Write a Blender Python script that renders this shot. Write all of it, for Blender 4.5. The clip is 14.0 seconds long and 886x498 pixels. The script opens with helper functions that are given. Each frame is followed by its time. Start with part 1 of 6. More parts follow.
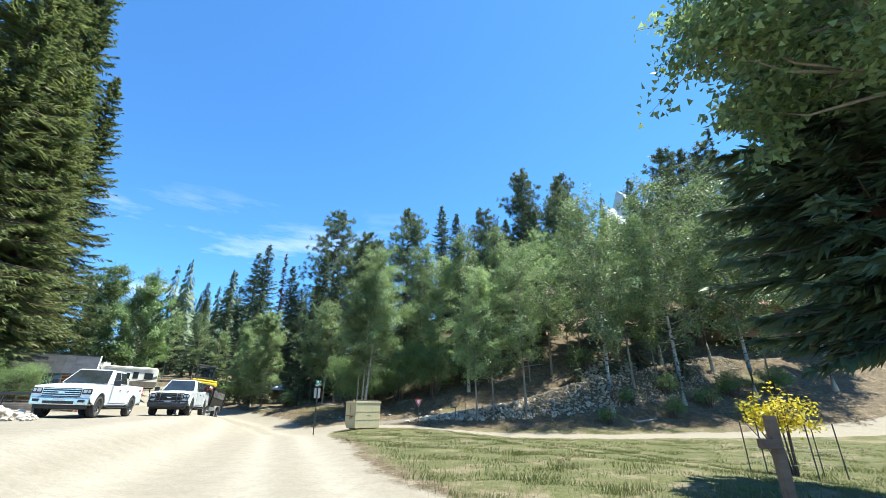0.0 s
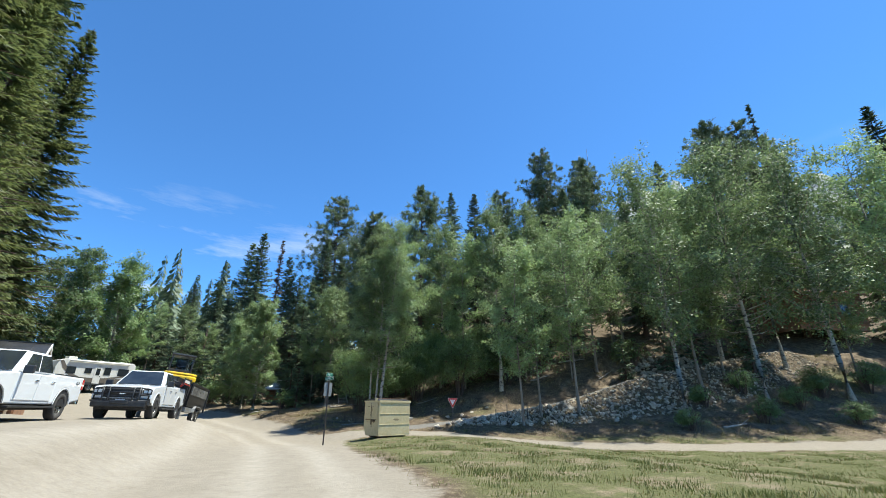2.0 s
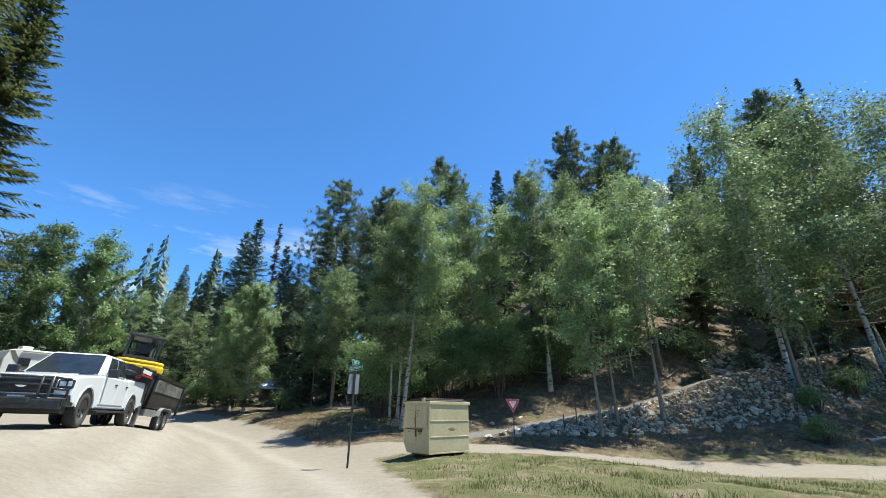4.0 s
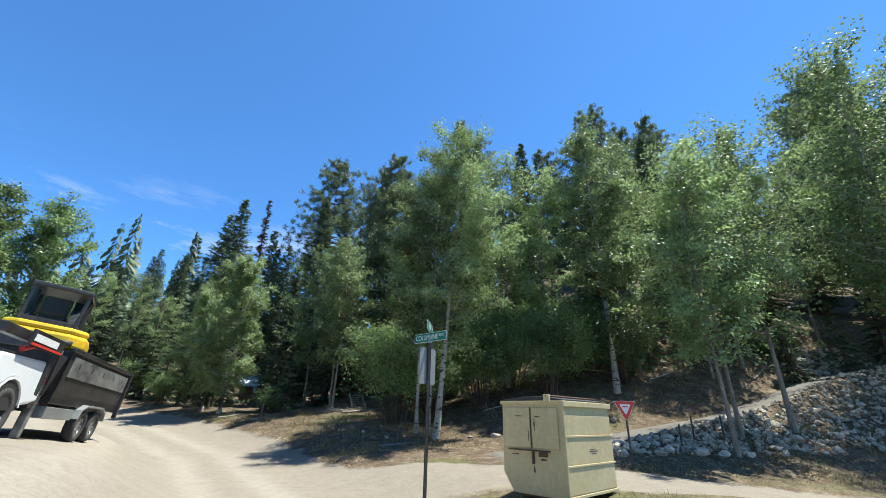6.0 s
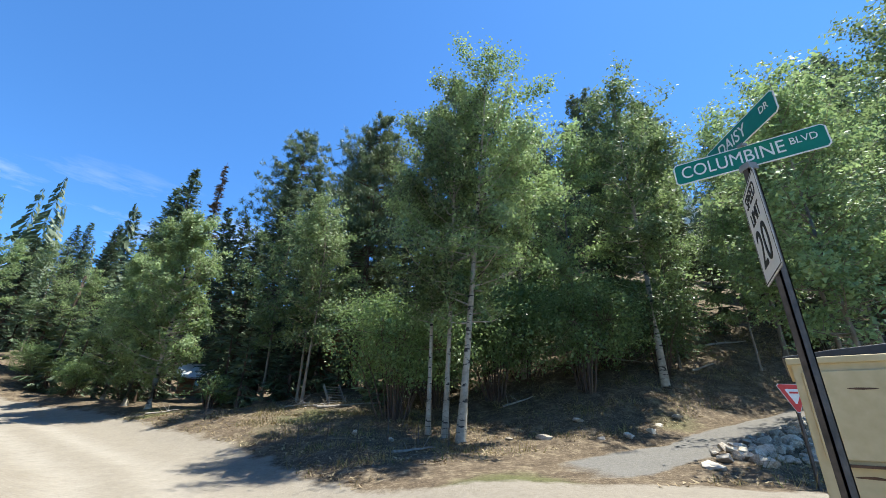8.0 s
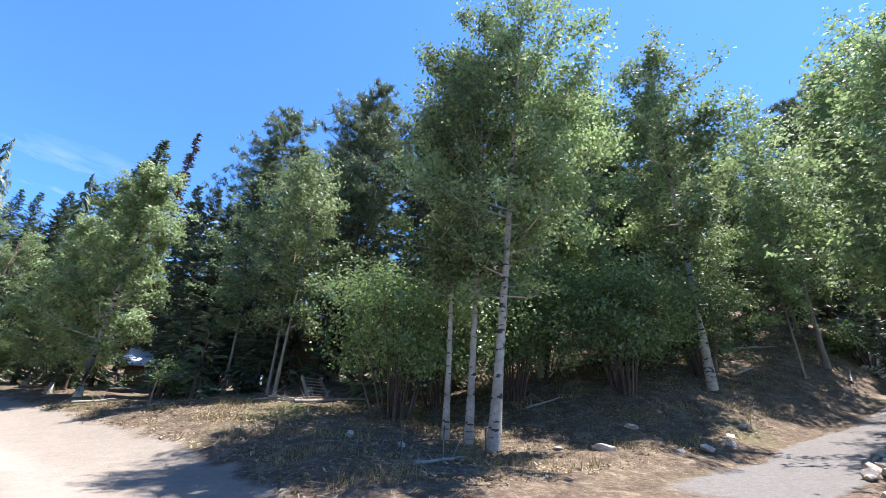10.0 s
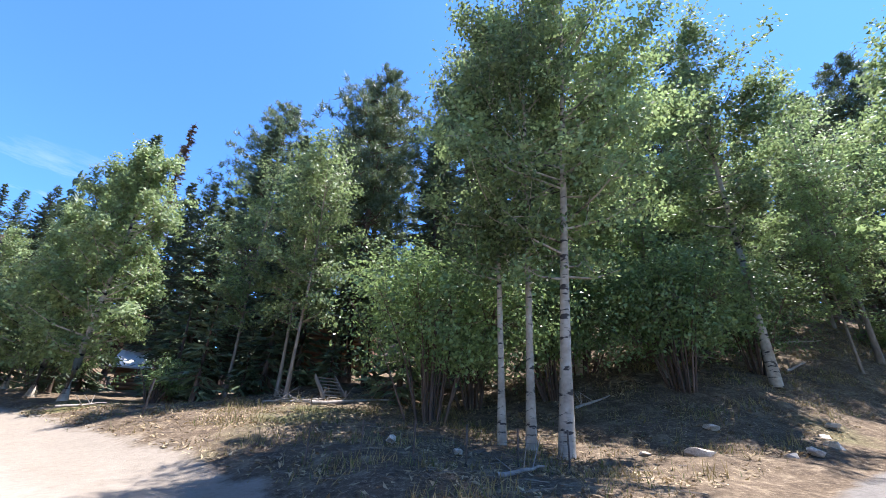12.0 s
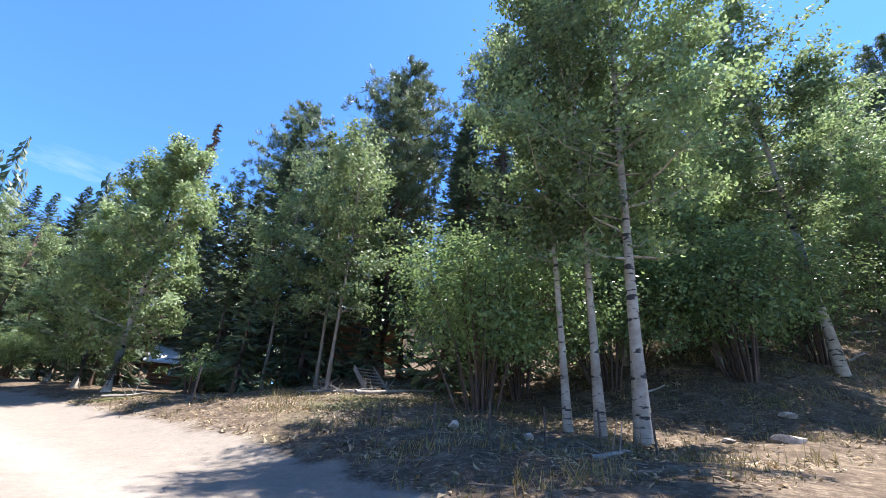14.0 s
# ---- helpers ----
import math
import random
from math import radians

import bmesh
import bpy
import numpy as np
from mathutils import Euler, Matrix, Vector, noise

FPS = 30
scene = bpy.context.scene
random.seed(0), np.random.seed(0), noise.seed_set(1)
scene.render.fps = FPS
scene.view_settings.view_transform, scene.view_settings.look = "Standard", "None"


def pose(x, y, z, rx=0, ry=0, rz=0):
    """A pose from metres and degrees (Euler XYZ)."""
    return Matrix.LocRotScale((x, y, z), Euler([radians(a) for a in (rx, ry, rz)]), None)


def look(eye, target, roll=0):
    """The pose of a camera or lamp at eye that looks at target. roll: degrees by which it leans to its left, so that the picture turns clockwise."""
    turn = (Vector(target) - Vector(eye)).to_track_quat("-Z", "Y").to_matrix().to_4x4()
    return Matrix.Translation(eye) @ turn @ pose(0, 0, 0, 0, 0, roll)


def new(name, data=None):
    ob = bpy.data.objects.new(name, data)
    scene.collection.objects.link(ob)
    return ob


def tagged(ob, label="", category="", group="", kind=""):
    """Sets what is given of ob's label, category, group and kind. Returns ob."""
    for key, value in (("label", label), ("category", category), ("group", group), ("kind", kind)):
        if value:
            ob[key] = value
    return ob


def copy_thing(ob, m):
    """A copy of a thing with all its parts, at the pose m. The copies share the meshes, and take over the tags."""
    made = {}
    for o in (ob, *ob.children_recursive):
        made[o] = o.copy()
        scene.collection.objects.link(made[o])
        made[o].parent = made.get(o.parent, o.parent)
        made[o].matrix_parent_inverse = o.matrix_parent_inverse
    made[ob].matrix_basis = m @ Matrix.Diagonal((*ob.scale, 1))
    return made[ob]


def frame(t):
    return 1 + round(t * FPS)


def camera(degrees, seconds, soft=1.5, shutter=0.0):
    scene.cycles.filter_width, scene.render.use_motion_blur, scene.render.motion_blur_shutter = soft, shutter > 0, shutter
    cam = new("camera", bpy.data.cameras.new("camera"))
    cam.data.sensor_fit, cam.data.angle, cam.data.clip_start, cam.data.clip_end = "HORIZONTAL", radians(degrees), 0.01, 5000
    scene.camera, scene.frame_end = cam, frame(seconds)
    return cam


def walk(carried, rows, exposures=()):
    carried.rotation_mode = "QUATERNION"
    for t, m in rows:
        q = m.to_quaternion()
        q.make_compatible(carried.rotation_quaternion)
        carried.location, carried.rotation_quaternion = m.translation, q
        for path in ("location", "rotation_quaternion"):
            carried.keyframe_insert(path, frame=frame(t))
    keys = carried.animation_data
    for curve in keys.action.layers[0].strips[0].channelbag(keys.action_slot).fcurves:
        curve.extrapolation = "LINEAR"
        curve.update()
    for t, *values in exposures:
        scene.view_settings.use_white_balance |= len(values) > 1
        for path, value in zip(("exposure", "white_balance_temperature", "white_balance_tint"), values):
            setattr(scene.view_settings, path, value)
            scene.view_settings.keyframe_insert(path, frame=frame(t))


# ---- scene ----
cam = camera(94.6, 14.0, soft=0.6)
# seconds, x, y, z, yaw, pitch, lean to the right
PATH = [
    (0, 0., 0., 1.35, 0.27, 21.01, 0.03),
    (0.5, -0.64, 1.61, 1.31, 0.17, 21.08, -0.06),
    (1, -1.39, 3.37, 1.24, -0.06, 21.22, -0.06),
    (1.5, -2.1, 5.13, 1.18, -0.24, 21.37, -0.05),
    (2, -2.78, 6.79, 1.25, -0.41, 21.37, -0.07),
    (2.5, -3.47, 8.48, 1.24, -0.6, 21.51, -0.07),
    (3, -4.12, 10.11, 1.26, -0.75, 21.56, -0.13),
    (5.5, -7.7, 18.57, 1.34, -2.17, 22.06, -1.44),
    (6, -8.32, 20.09, 1.32, -3.23, 22.21, -1.37),
    (6.5, -8.97, 21.57, 1.23, -4.59, 22.53, -1.41),
    (7, -9.58, 22.94, 1.12, -6.18, 22.62, -1.3),
    (7.5, -9.99, 24.38, 1.08, -7.77, 22.72, -1.57),
    (8, -10.33, 25.64, 1.03, -9.44, 22.63, -1.58),
    (10.5, -11.29, 30., 0.81, -13.82, 23.71, -3.66),
    (11, -11.44, 30.57, 0.78, -14.5, 23.89, -3.49),
    (11.5, -11.66, 31.06, 0.76, -14.6, 24.0, -3.12),
    (12, -12.02, 31.38, 0.75, -14.08, 24.04, -2.85),
    (12.5, -12.3, 31.73, 0.66, -13.35, 23.98, -2.83),
    (13, -12.54, 32.01, 0.55, -12.73, 24.12, -2.91),
    (13.5, -12.73, 32.14, 0.46, -12.22, 24.05, -3.04),
    (14, -12.81, 32.11, 0.45, -11.95, 23.9, -3.07),
]
walk(cam, [(t, pose(x, y, z, 90 + pitch, 0, yaw) @ pose(0, 0, 0, 0, 0, -lean)) for t, x, y, z, yaw, pitch, lean in PATH],
     exposures=((0, 1.47, 6480, -1), (0.3, 1.45, 6480, 0), (1.0, 1.22, 6450, 1), (2.0, 1.02, 6420, 2), (3.0, 1.0, 6400, 2), (5.5, 1.1, 6450, 3), (8.0, 1.22, 6400, 5), (10.5, 1.7, 6200, 19), (14.0, 1.78, 6200, 18)))

# ---- light ----
SUN = Vector((0.37, 0.11, 1.0)).normalized()
world = bpy.data.worlds.new("sky")
scene.world = world
world.use_nodes = True
wt = world.node_tree
wt.nodes.clear()
w_out = wt.nodes.new("ShaderNodeOutputWorld")
w_bg = wt.nodes.new("ShaderNodeBackground")
w_bg.inputs["Strength"].default_value = 0.108
w_sky = wt.nodes.new("ShaderNodeTexSky")
w_sky.sky_type = "NISHITA"
w_sky.sun_disc = False
w_sky.sun_elevation = math.asin(SUN.z)
w_sky.sun_rotation = math.atan2(SUN.x, SUN.y)
w_sky.altitude = 2500
w_sky.air_density = 1.0
w_sky.dust_density = 0.6
w_sky.ozone_density = 3.0
# thin fair-weather clouds low over the horizon
w_co = wt.nodes.new("ShaderNodeTexCoord")
w_map = wt.nodes.new("ShaderNodeMapping")
w_map.inputs["Scale"].default_value = (1.6, 1.6, 7.5)
w_map.inputs["Location"].default_value = (0.35, 0.1, 0.2)
w_noise = wt.nodes.new("ShaderNodeTexNoise")
w_noise.inputs["Scale"].default_value = 2.1
w_noise.inputs["Detail"].default_value = 7
w_noise.inputs["Roughness"].default_value = 0.62
w_ramp = wt.nodes.new("ShaderNodeValToRGB")
w_ramp.color_ramp.elements[0].position = 0.53
w_ramp.color_ramp.elements[1].position = 0.78
w_sep = wt.nodes.new("ShaderNodeSeparateXYZ")
w_low = wt.nodes.new("ShaderNodeMapRange")
w_low.inputs["From Min"].default_value = 0.46
w_low.inputs["From Max"].default_value = 0.22
w_mul = wt.nodes.new("ShaderNodeMath")
w_mul.operation = "MULTIPLY"
w_mix = wt.nodes.new("ShaderNodeMixRGB")
w_mix.inputs["Color2"].default_value = (5.0, 5.2, 5.6, 1)
w_tint = wt.nodes.new("ShaderNodeMixRGB")
w_tint.blend_type = "MULTIPLY"
w_tint.inputs["Fac"].default_value = 1.0
w_tint.inputs["Color2"].default_value = (0.565, 0.94, 1.25, 1)
for a, b in ((w_co.outputs["Generated"], w_map.inputs["Vector"]), (w_map.outputs["Vector"], w_noise.inputs["Vector"]),
             (w_noise.outputs["Fac"], w_ramp.inputs["Fac"]), (w_co.outputs["Generated"], w_sep.inputs["Vector"]),
             (w_sep.outputs["Z"], w_low.inputs["Value"]), (w_ramp.outputs["Color"], w_mul.inputs[0]), (w_low.outputs["Result"], w_mul.inputs[1]),
             (w_mul.outputs["Value"], w_mix.inputs["Fac"]), (w_tint.outputs["Color"], w_mix.inputs["Color1"]),
             (w_sky.outputs["Color"], w_tint.inputs["Color1"]),
             (w_mix.outputs["Color"], w_bg.inputs["Color"]), (w_bg.outputs["Background"], w_out.inputs["Surface"])):
    wt.links.new(a, b)
sun = new("sun", bpy.data.lights.new("sun", "SUN"))
sun.data.energy = 4.8
sun.data.angle = radians(0.55)
sun.data.color = (1.0, 0.965, 0.89)
sun.matrix_world = look(SUN * 60, (0, 0, 0))


# ---- materials ----
def material(name, dark, light, rough=0.7, metal=0.0, grain=14.0, stain=1.6, bump=0.3, spread=0.25, through_light=0.0, stretch=(1, 1, 1), coat=0.0):
    """A surface between two colours: fine grain, broad stains, and a shade of its own for each object and island."""
    m = bpy.data.materials.new(name)
    m.use_nodes = True
    nt = m.node_tree
    nt.nodes.clear()
    out = nt.nodes.new("ShaderNodeOutputMaterial")
    bs = nt.nodes.new("ShaderNodeBsdfPrincipled")
    co = nt.nodes.new("ShaderNodeTexCoord")
    mp = nt.nodes.new("ShaderNodeMapping")
    mp.inputs["Scale"].default_value = stretch
    nt.links.new(co.outputs["Object"], mp.inputs["Vector"])
    fine, broad = nt.nodes.new("ShaderNodeTexNoise"), nt.nodes.new("ShaderNodeTexNoise")
    for n, s, d in ((fine, grain, 5), (broad, stain, 3)):
        n.inputs["Scale"].default_value = s
        n.inputs["Detail"].default_value = d
        nt.links.new(mp.outputs["Vector"], n.inputs["Vector"])
    add = nt.nodes.new("ShaderNodeMath")
    add.operation = "ADD"
    nt.links.new(fine.outputs["Fac"], add.inputs[0])
    nt.links.new(broad.outputs["Fac"], add.inputs[1])
    rng = nt.nodes.new("ShaderNodeMapRange")
    rng.inputs["From Min"].default_value = 0.7
    rng.inputs["From Max"].default_value = 1.3
    nt.links.new(add.outputs["Value"], rng.inputs["Value"])
    mix = nt.nodes.new("ShaderNodeMixRGB")
    mix.inputs["Color1"].default_value = (*dark, 1)
    mix.inputs["Color2"].default_value = (*light, 1)
    nt.links.new(rng.outputs["Result"], mix.inputs["Fac"])
    info, geo = nt.nodes.new("ShaderNodeObjectInfo"), nt.nodes.new("ShaderNodeNewGeometry")
    both = nt.nodes.new("ShaderNodeMath")
    both.operation = "ADD"
    nt.links.new(info.outputs["Random"], both.inputs[0])
    nt.links.new(geo.outputs["Random Per Island"], both.inputs[1])
    val = nt.nodes.new("ShaderNodeMapRange")
    val.inputs["From Max"].default_value = 2.0
    val.inputs["To Min"].default_value = 1 - spread
    val.inputs["To Max"].default_value = 1 + spread
    nt.links.new(both.outputs["Value"], val.inputs["Value"])
    hsv = nt.nodes.new("ShaderNodeHueSaturation")
    nt.links.new(val.outputs["Result"], hsv.inputs["Value"])
    nt.links.new(mix.outputs["Color"], hsv.inputs["Color"])
    nt.links.new(hsv.outputs["Color"], bs.inputs["Base Color"])
    bs.inputs["Roughness"].default_value = rough
    bs.inputs["Metallic"].default_value = metal
    bs.inputs["Coat Weight"].default_value = coat
    if bump:
        bp = nt.nodes.new("ShaderNodeBump")
        bp.inputs["Strength"].default_value = bump
        bp.inputs["Distance"].default_value = 0.02
        nt.links.new(fine.outputs["Fac"], bp.inputs["Height"])
        nt.links.new(bp.outputs["Normal"], bs.inputs["Normal"])
    last = bs.outputs["BSDF"]
    if through_light:
        tl, ms = nt.nodes.new("ShaderNodeBsdfTranslucent"), nt.nodes.new("ShaderNodeMixShader")
        nt.links.new(hsv.outputs["Color"], tl.inputs["Color"])
        ms.inputs["Fac"].default_value = through_light
        nt.links.new(last, ms.inputs[1])
        nt.links.new(tl.outputs["BSDF"], ms.inputs[2])
        last = ms.outputs["Shader"]
    nt.links.new(last, out.inputs["Surface"])
    return m


M_ASPEN_LEAF = material("aspen_leaf", (0.145, 0.208, 0.08), (0.285, 0.365, 0.16), 0.55, grain=1.2, stain=0.3, bump=0, spread=0.6, through_light=0.44)
M_BUSH_LEAF = material("bush_leaf", (0.11, 0.175, 0.062), (0.24, 0.325, 0.125), 0.42, grain=1.5, stain=0.4, bump=0, spread=0.6, through_light=0.48)
M_YELLOW_LEAF = material("yellow_leaf", (0.48, 0.36, 0.01), (0.70, 0.58, 0.04), 0.55, grain=3, stain=1, bump=0, spread=0.3, through_light=0.4)
M_SPRUCE = material("spruce_needles", (0.065, 0.10, 0.058), (0.155, 0.205, 0.11), 0.6, grain=1.0, stain=0.25, bump=0, spread=0.55, through_light=0.3)
# lighter copy of the spruce needles, with sunlight painted into the colour
M_SPRUCE_LIT = material("sunlit_spruce_needles", (0.075, 0.105, 0.036), (0.185, 0.21, 0.075), 0.6, grain=1.0, stain=0.25, bump=0, spread=0.55, through_light=0.45)
M_DRY_LEAF = material("fallen_leaves", (0.17, 0.115, 0.06), (0.42, 0.33, 0.19), 0.8, grain=2, stain=0.6, bump=0, spread=0.55, through_light=0.15)
M_PINE = material("pine_needles", (0.07, 0.105, 0.05), (0.17, 0.21, 0.095), 0.5, grain=1.0, stain=0.25, bump=0, spread=0.55, through_light=0.3)
M_DEAD = material("dead_needles", (0.11, 0.08, 0.058), (0.22, 0.165, 0.12), 0.8, grain=1.0, stain=0.4, bump=0, spread=0.4)
M_GREY_BARK = material("grey_brown_bark", (0.12, 0.095, 0.07), (0.30, 0.255, 0.20), 0.9, grain=9, stain=1.3, bump=0.6, spread=0.2, stretch=(1, 1, 0.3))
M_BARK = material("conifer_bark", (0.05, 0.035, 0.026), (0.15, 0.10, 0.075), 0.95, grain=9, stain=1.3, bump=0.8, spread=0.25, stretch=(1, 1, 0.25))
M_DEADWOOD = material("weathered_wood", (0.17, 0.145, 0.12), (0.36, 0.32, 0.28), 0.9, grain=12, stain=1.5, bump=0.5, stretch=(1, 1, 0.2))
M_TWIG = material("dry_twigs", (0.075, 0.056, 0.04), (0.22, 0.175, 0.13), 0.9, grain=12, stain=1.5, bump=0.2, spread=0.5)
M_STONE = material("granite_stone", (0.23, 0.185, 0.135), (0.58, 0.495, 0.385), 0.9, grain=16, stain=3, bump=0.7, spread=0.4)
M_PALE_STONE = material("pale_limestone", (0.28, 0.235, 0.185), (0.54, 0.48, 0.40), 0.9, grain=16, stain=3, bump=0.7, spread=0.3)
M_STRAW = material("dry_grass", (0.17, 0.13, 0.05), (0.34, 0.27, 0.12), 0.8, grain=1.2, stain=0.4, bump=0, spread=0.4, through_light=0.3)
M_GRASS = material("green_grass", (0.075, 0.10, 0.022), (0.19, 0.20, 0.06), 0.7, grain=0.9, stain=0.25, bump=0, spread=0.45, through_light=0.3)
M_WHITE_PAINT = material("white_car_paint", (0.66, 0.67, 0.68), (0.76, 0.76, 0.76), 0.28, grain=30, stain=0.8, bump=0, spread=0.02, coat=0.6)
M_CHROME = material("chrome", (0.55, 0.55, 0.56), (0.72, 0.72, 0.73), 0.18, 1.0, grain=30, stain=3, bump=0, spread=0.03)
M_BLACK_PLASTIC = material("black_plastic", (0.016, 0.016, 0.017), (0.035, 0.035, 0.036), 0.55, grain=40, stain=2, bump=0.1, spread=0.1)
M_BLACK_STEEL = material("black_painted_steel", (0.012, 0.012, 0.013), (0.05, 0.048, 0.046), 0.38, 0.1, grain=9, stain=1.2, bump=0.1, spread=0.1)
M_SCUFFED = material("scuffed_steel", (0.05, 0.05, 0.05), (0.24, 0.235, 0.22), 0.55, 0.2, grain=5, stain=1.4, bump=0.1, spread=0.05, stretch=(1, 0.5, 1))
M_RUBBER = material("tyre_rubber", (0.022, 0.021, 0.02), (0.06, 0.055, 0.05), 0.9, grain=25, stain=3, bump=0.4, spread=0.1)
M_ALLOY = material("alloy_wheel", (0.33, 0.33, 0.33), (0.52, 0.52, 0.51), 0.35, 0.9, grain=25, stain=3, bump=0, spread=0.05)
M_GLASS_DARK = material("tinted_glass", (0.014, 0.017, 0.02), (0.03, 0.036, 0.042), 0.06, grain=3, stain=1, bump=0, spread=0.05, coat=0.5)
M_LAMP = material("headlamp_lens", (0.42, 0.43, 0.44), (0.66, 0.67, 0.68), 0.12, 0.2, grain=22, stain=8, bump=0.2, spread=0.05)
M_RED_LAMP = material("red_lens", (0.32, 0.015, 0.012), (0.45, 0.03, 0.02), 0.2, grain=25, stain=5, bump=0, spread=0.05)
M_TAN = material("tan_painted_steel", (0.46, 0.365, 0.19), (0.58, 0.47, 0.265), 0.6, 0.0, grain=11, stain=1.3, bump=0.12, spread=0.05)
M_RUST = material("rust", (0.055, 0.03, 0.02), (0.16, 0.085, 0.05), 0.95, grain=14, stain=3, bump=0.4, spread=0.2)
M_SIGN_GREEN = material("green_sign_sheeting", (0.0, 0.125, 0.075), (0.005, 0.17, 0.105), 0.4, grain=20, stain=2, bump=0, spread=0.03)
M_SIGN_WHITE = material("white_sign_sheeting", (0.62, 0.61, 0.58), (0.76, 0.75, 0.73), 0.45, grain=20, stain=2, bump=0, spread=0.03)
M_SIGN_RED = material("red_sign_sheeting", (0.45, 0.025, 0.02), (0.60, 0.05, 0.035), 0.45, grain=20, stain=2, bump=0, spread=0.03)
M_SIGN_BACK = material("bare_aluminium", (0.20, 0.20, 0.20), (0.31, 0.31, 0.30), 0.55, 0.4, grain=20, stain=2, bump=0, spread=0.05)
M_BLACK_INK = material("black_ink", (0.012, 0.012, 0.012), (0.025, 0.025, 0.025), 0.6, grain=20, stain=2, bump=0, spread=0.05)
M_POST = material("steel_post", (0.045, 0.04, 0.035), (0.12, 0.10, 0.085), 0.7, 0.3, grain=25, stain=4, bump=0.2, spread=0.1)
M_YELLOW = material("yellow_machine_paint", (0.62, 0.36, 0.01), (0.78, 0.50, 0.03), 0.45, grain=12, stain=2, bump=0.05, spread=0.05)
M_RV_WHITE = material("rv_fibreglass", (0.55, 0.53, 0.48), (0.68, 0.66, 0.61), 0.45, grain=14, stain=1.2, bump=0.02, spread=0.03)
M_RV_BROWN = material("rv_brown_panel", (0.09, 0.075, 0.06), (0.15, 0.125, 0.10), 0.5, grain=14, stain=1.5, bump=0.02, spread=0.05)
M_TIMBER = material("rough_timber", (0.20, 0.14, 0.09), (0.42, 0.32, 0.22), 0.85, grain=10, stain=1.8, bump=0.5, stretch=(0.25, 1, 1), spread=0.25)
M_LOG_WALL = material("stained_log", (0.16, 0.08, 0.045), (0.30, 0.16, 0.09), 0.8, grain=10, stain=1.6, bump=0.4, stretch=(0.2, 1, 1), spread=0.2)
M_RED_ROOF = material("red_metal_roof", (0.30, 0.10, 0.075), (0.46, 0.19, 0.15), 0.5, 0.1, grain=10, stain=1.2, bump=0.05, spread=0.1)
M_WHITE_ROOF = material("pale_metal_roof", (0.60, 0.59, 0.56), (0.76, 0.75, 0.72), 0.5, 0.1, grain=10, stain=1.2, bump=0.05, spread=0.08)
M_WIRE = material("galvanised_wire", (0.22, 0.22, 0.22), (0.42, 0.42, 0.42), 0.5, 0.7, grain=30, stain=4, bump=0, spread=0.1)
M_ROCK_FACE = material("pale_cliff_rock", (0.50, 0.46, 0.41), (0.74, 0.71, 0.66), 0.95, grain=0.6, stain=0.08, bump=0.5, spread=0.1)


def clear_glass():
    m = bpy.data.materials.new("clear_glass")
    m.use_nodes = True
    bs = next(n for n in m.node_tree.nodes if n.type == "BSDF_PRINCIPLED")
    bs.inputs["Base Color"].default_value = (0.75, 0.80, 0.80, 1)
    bs.inputs["Roughness"].default_value = 0.02
    bs.inputs["Transmission Weight"].default_value = 1.0
    bs.inputs["IOR"].default_value = 1.1
    return m


M_CLEAR = clear_glass()


def bark_white():
    m = material("aspen_bark", (0.22, 0.185, 0.135), (0.46, 0.41, 0.325), 0.85, grain=7, stain=1.2, bump=0.3, spread=0.15)
    nt = m.node_tree
    bs = next(n for n in nt.nodes if n.type == "BSDF_PRINCIPLED")
    src = bs.inputs["Base Color"].links[0].from_socket
    co, mp, vo = nt.nodes.new("ShaderNodeTexCoord"), nt.nodes.new("ShaderNodeMapping"), nt.nodes.new("ShaderNodeTexNoise")
    mp.inputs["Scale"].default_value = (2.6, 2.6, 7.0)
    vo.inputs["Scale"].default_value = 1.0
    vo.inputs["Detail"].default_value = 4
    rp = nt.nodes.new("ShaderNodeValToRGB")
    rp.color_ramp.elements[0].position, rp.color_ramp.elements[1].position = 0.56, 0.61
    mx = nt.nodes.new("ShaderNodeMixRGB")
    mx.inputs["Color2"].default_value = (0.035, 0.03, 0.025, 1)
    nt.links.new(co.outputs["Object"], mp.inputs["Vector"])
    nt.links.new(mp.outputs["Vector"], vo.inputs["Vector"])
    nt.links.new(vo.outputs["Fac"], rp.inputs["Fac"])
    nt.links.new(rp.outputs["Color"], mx.inputs["Fac"])
    nt.links.new(src, mx.inputs["Color1"])
    nt.links.new(mx.outputs["Color"], bs.inputs["Base Color"])
    return m


M_ASPEN_BARK = bark_white()


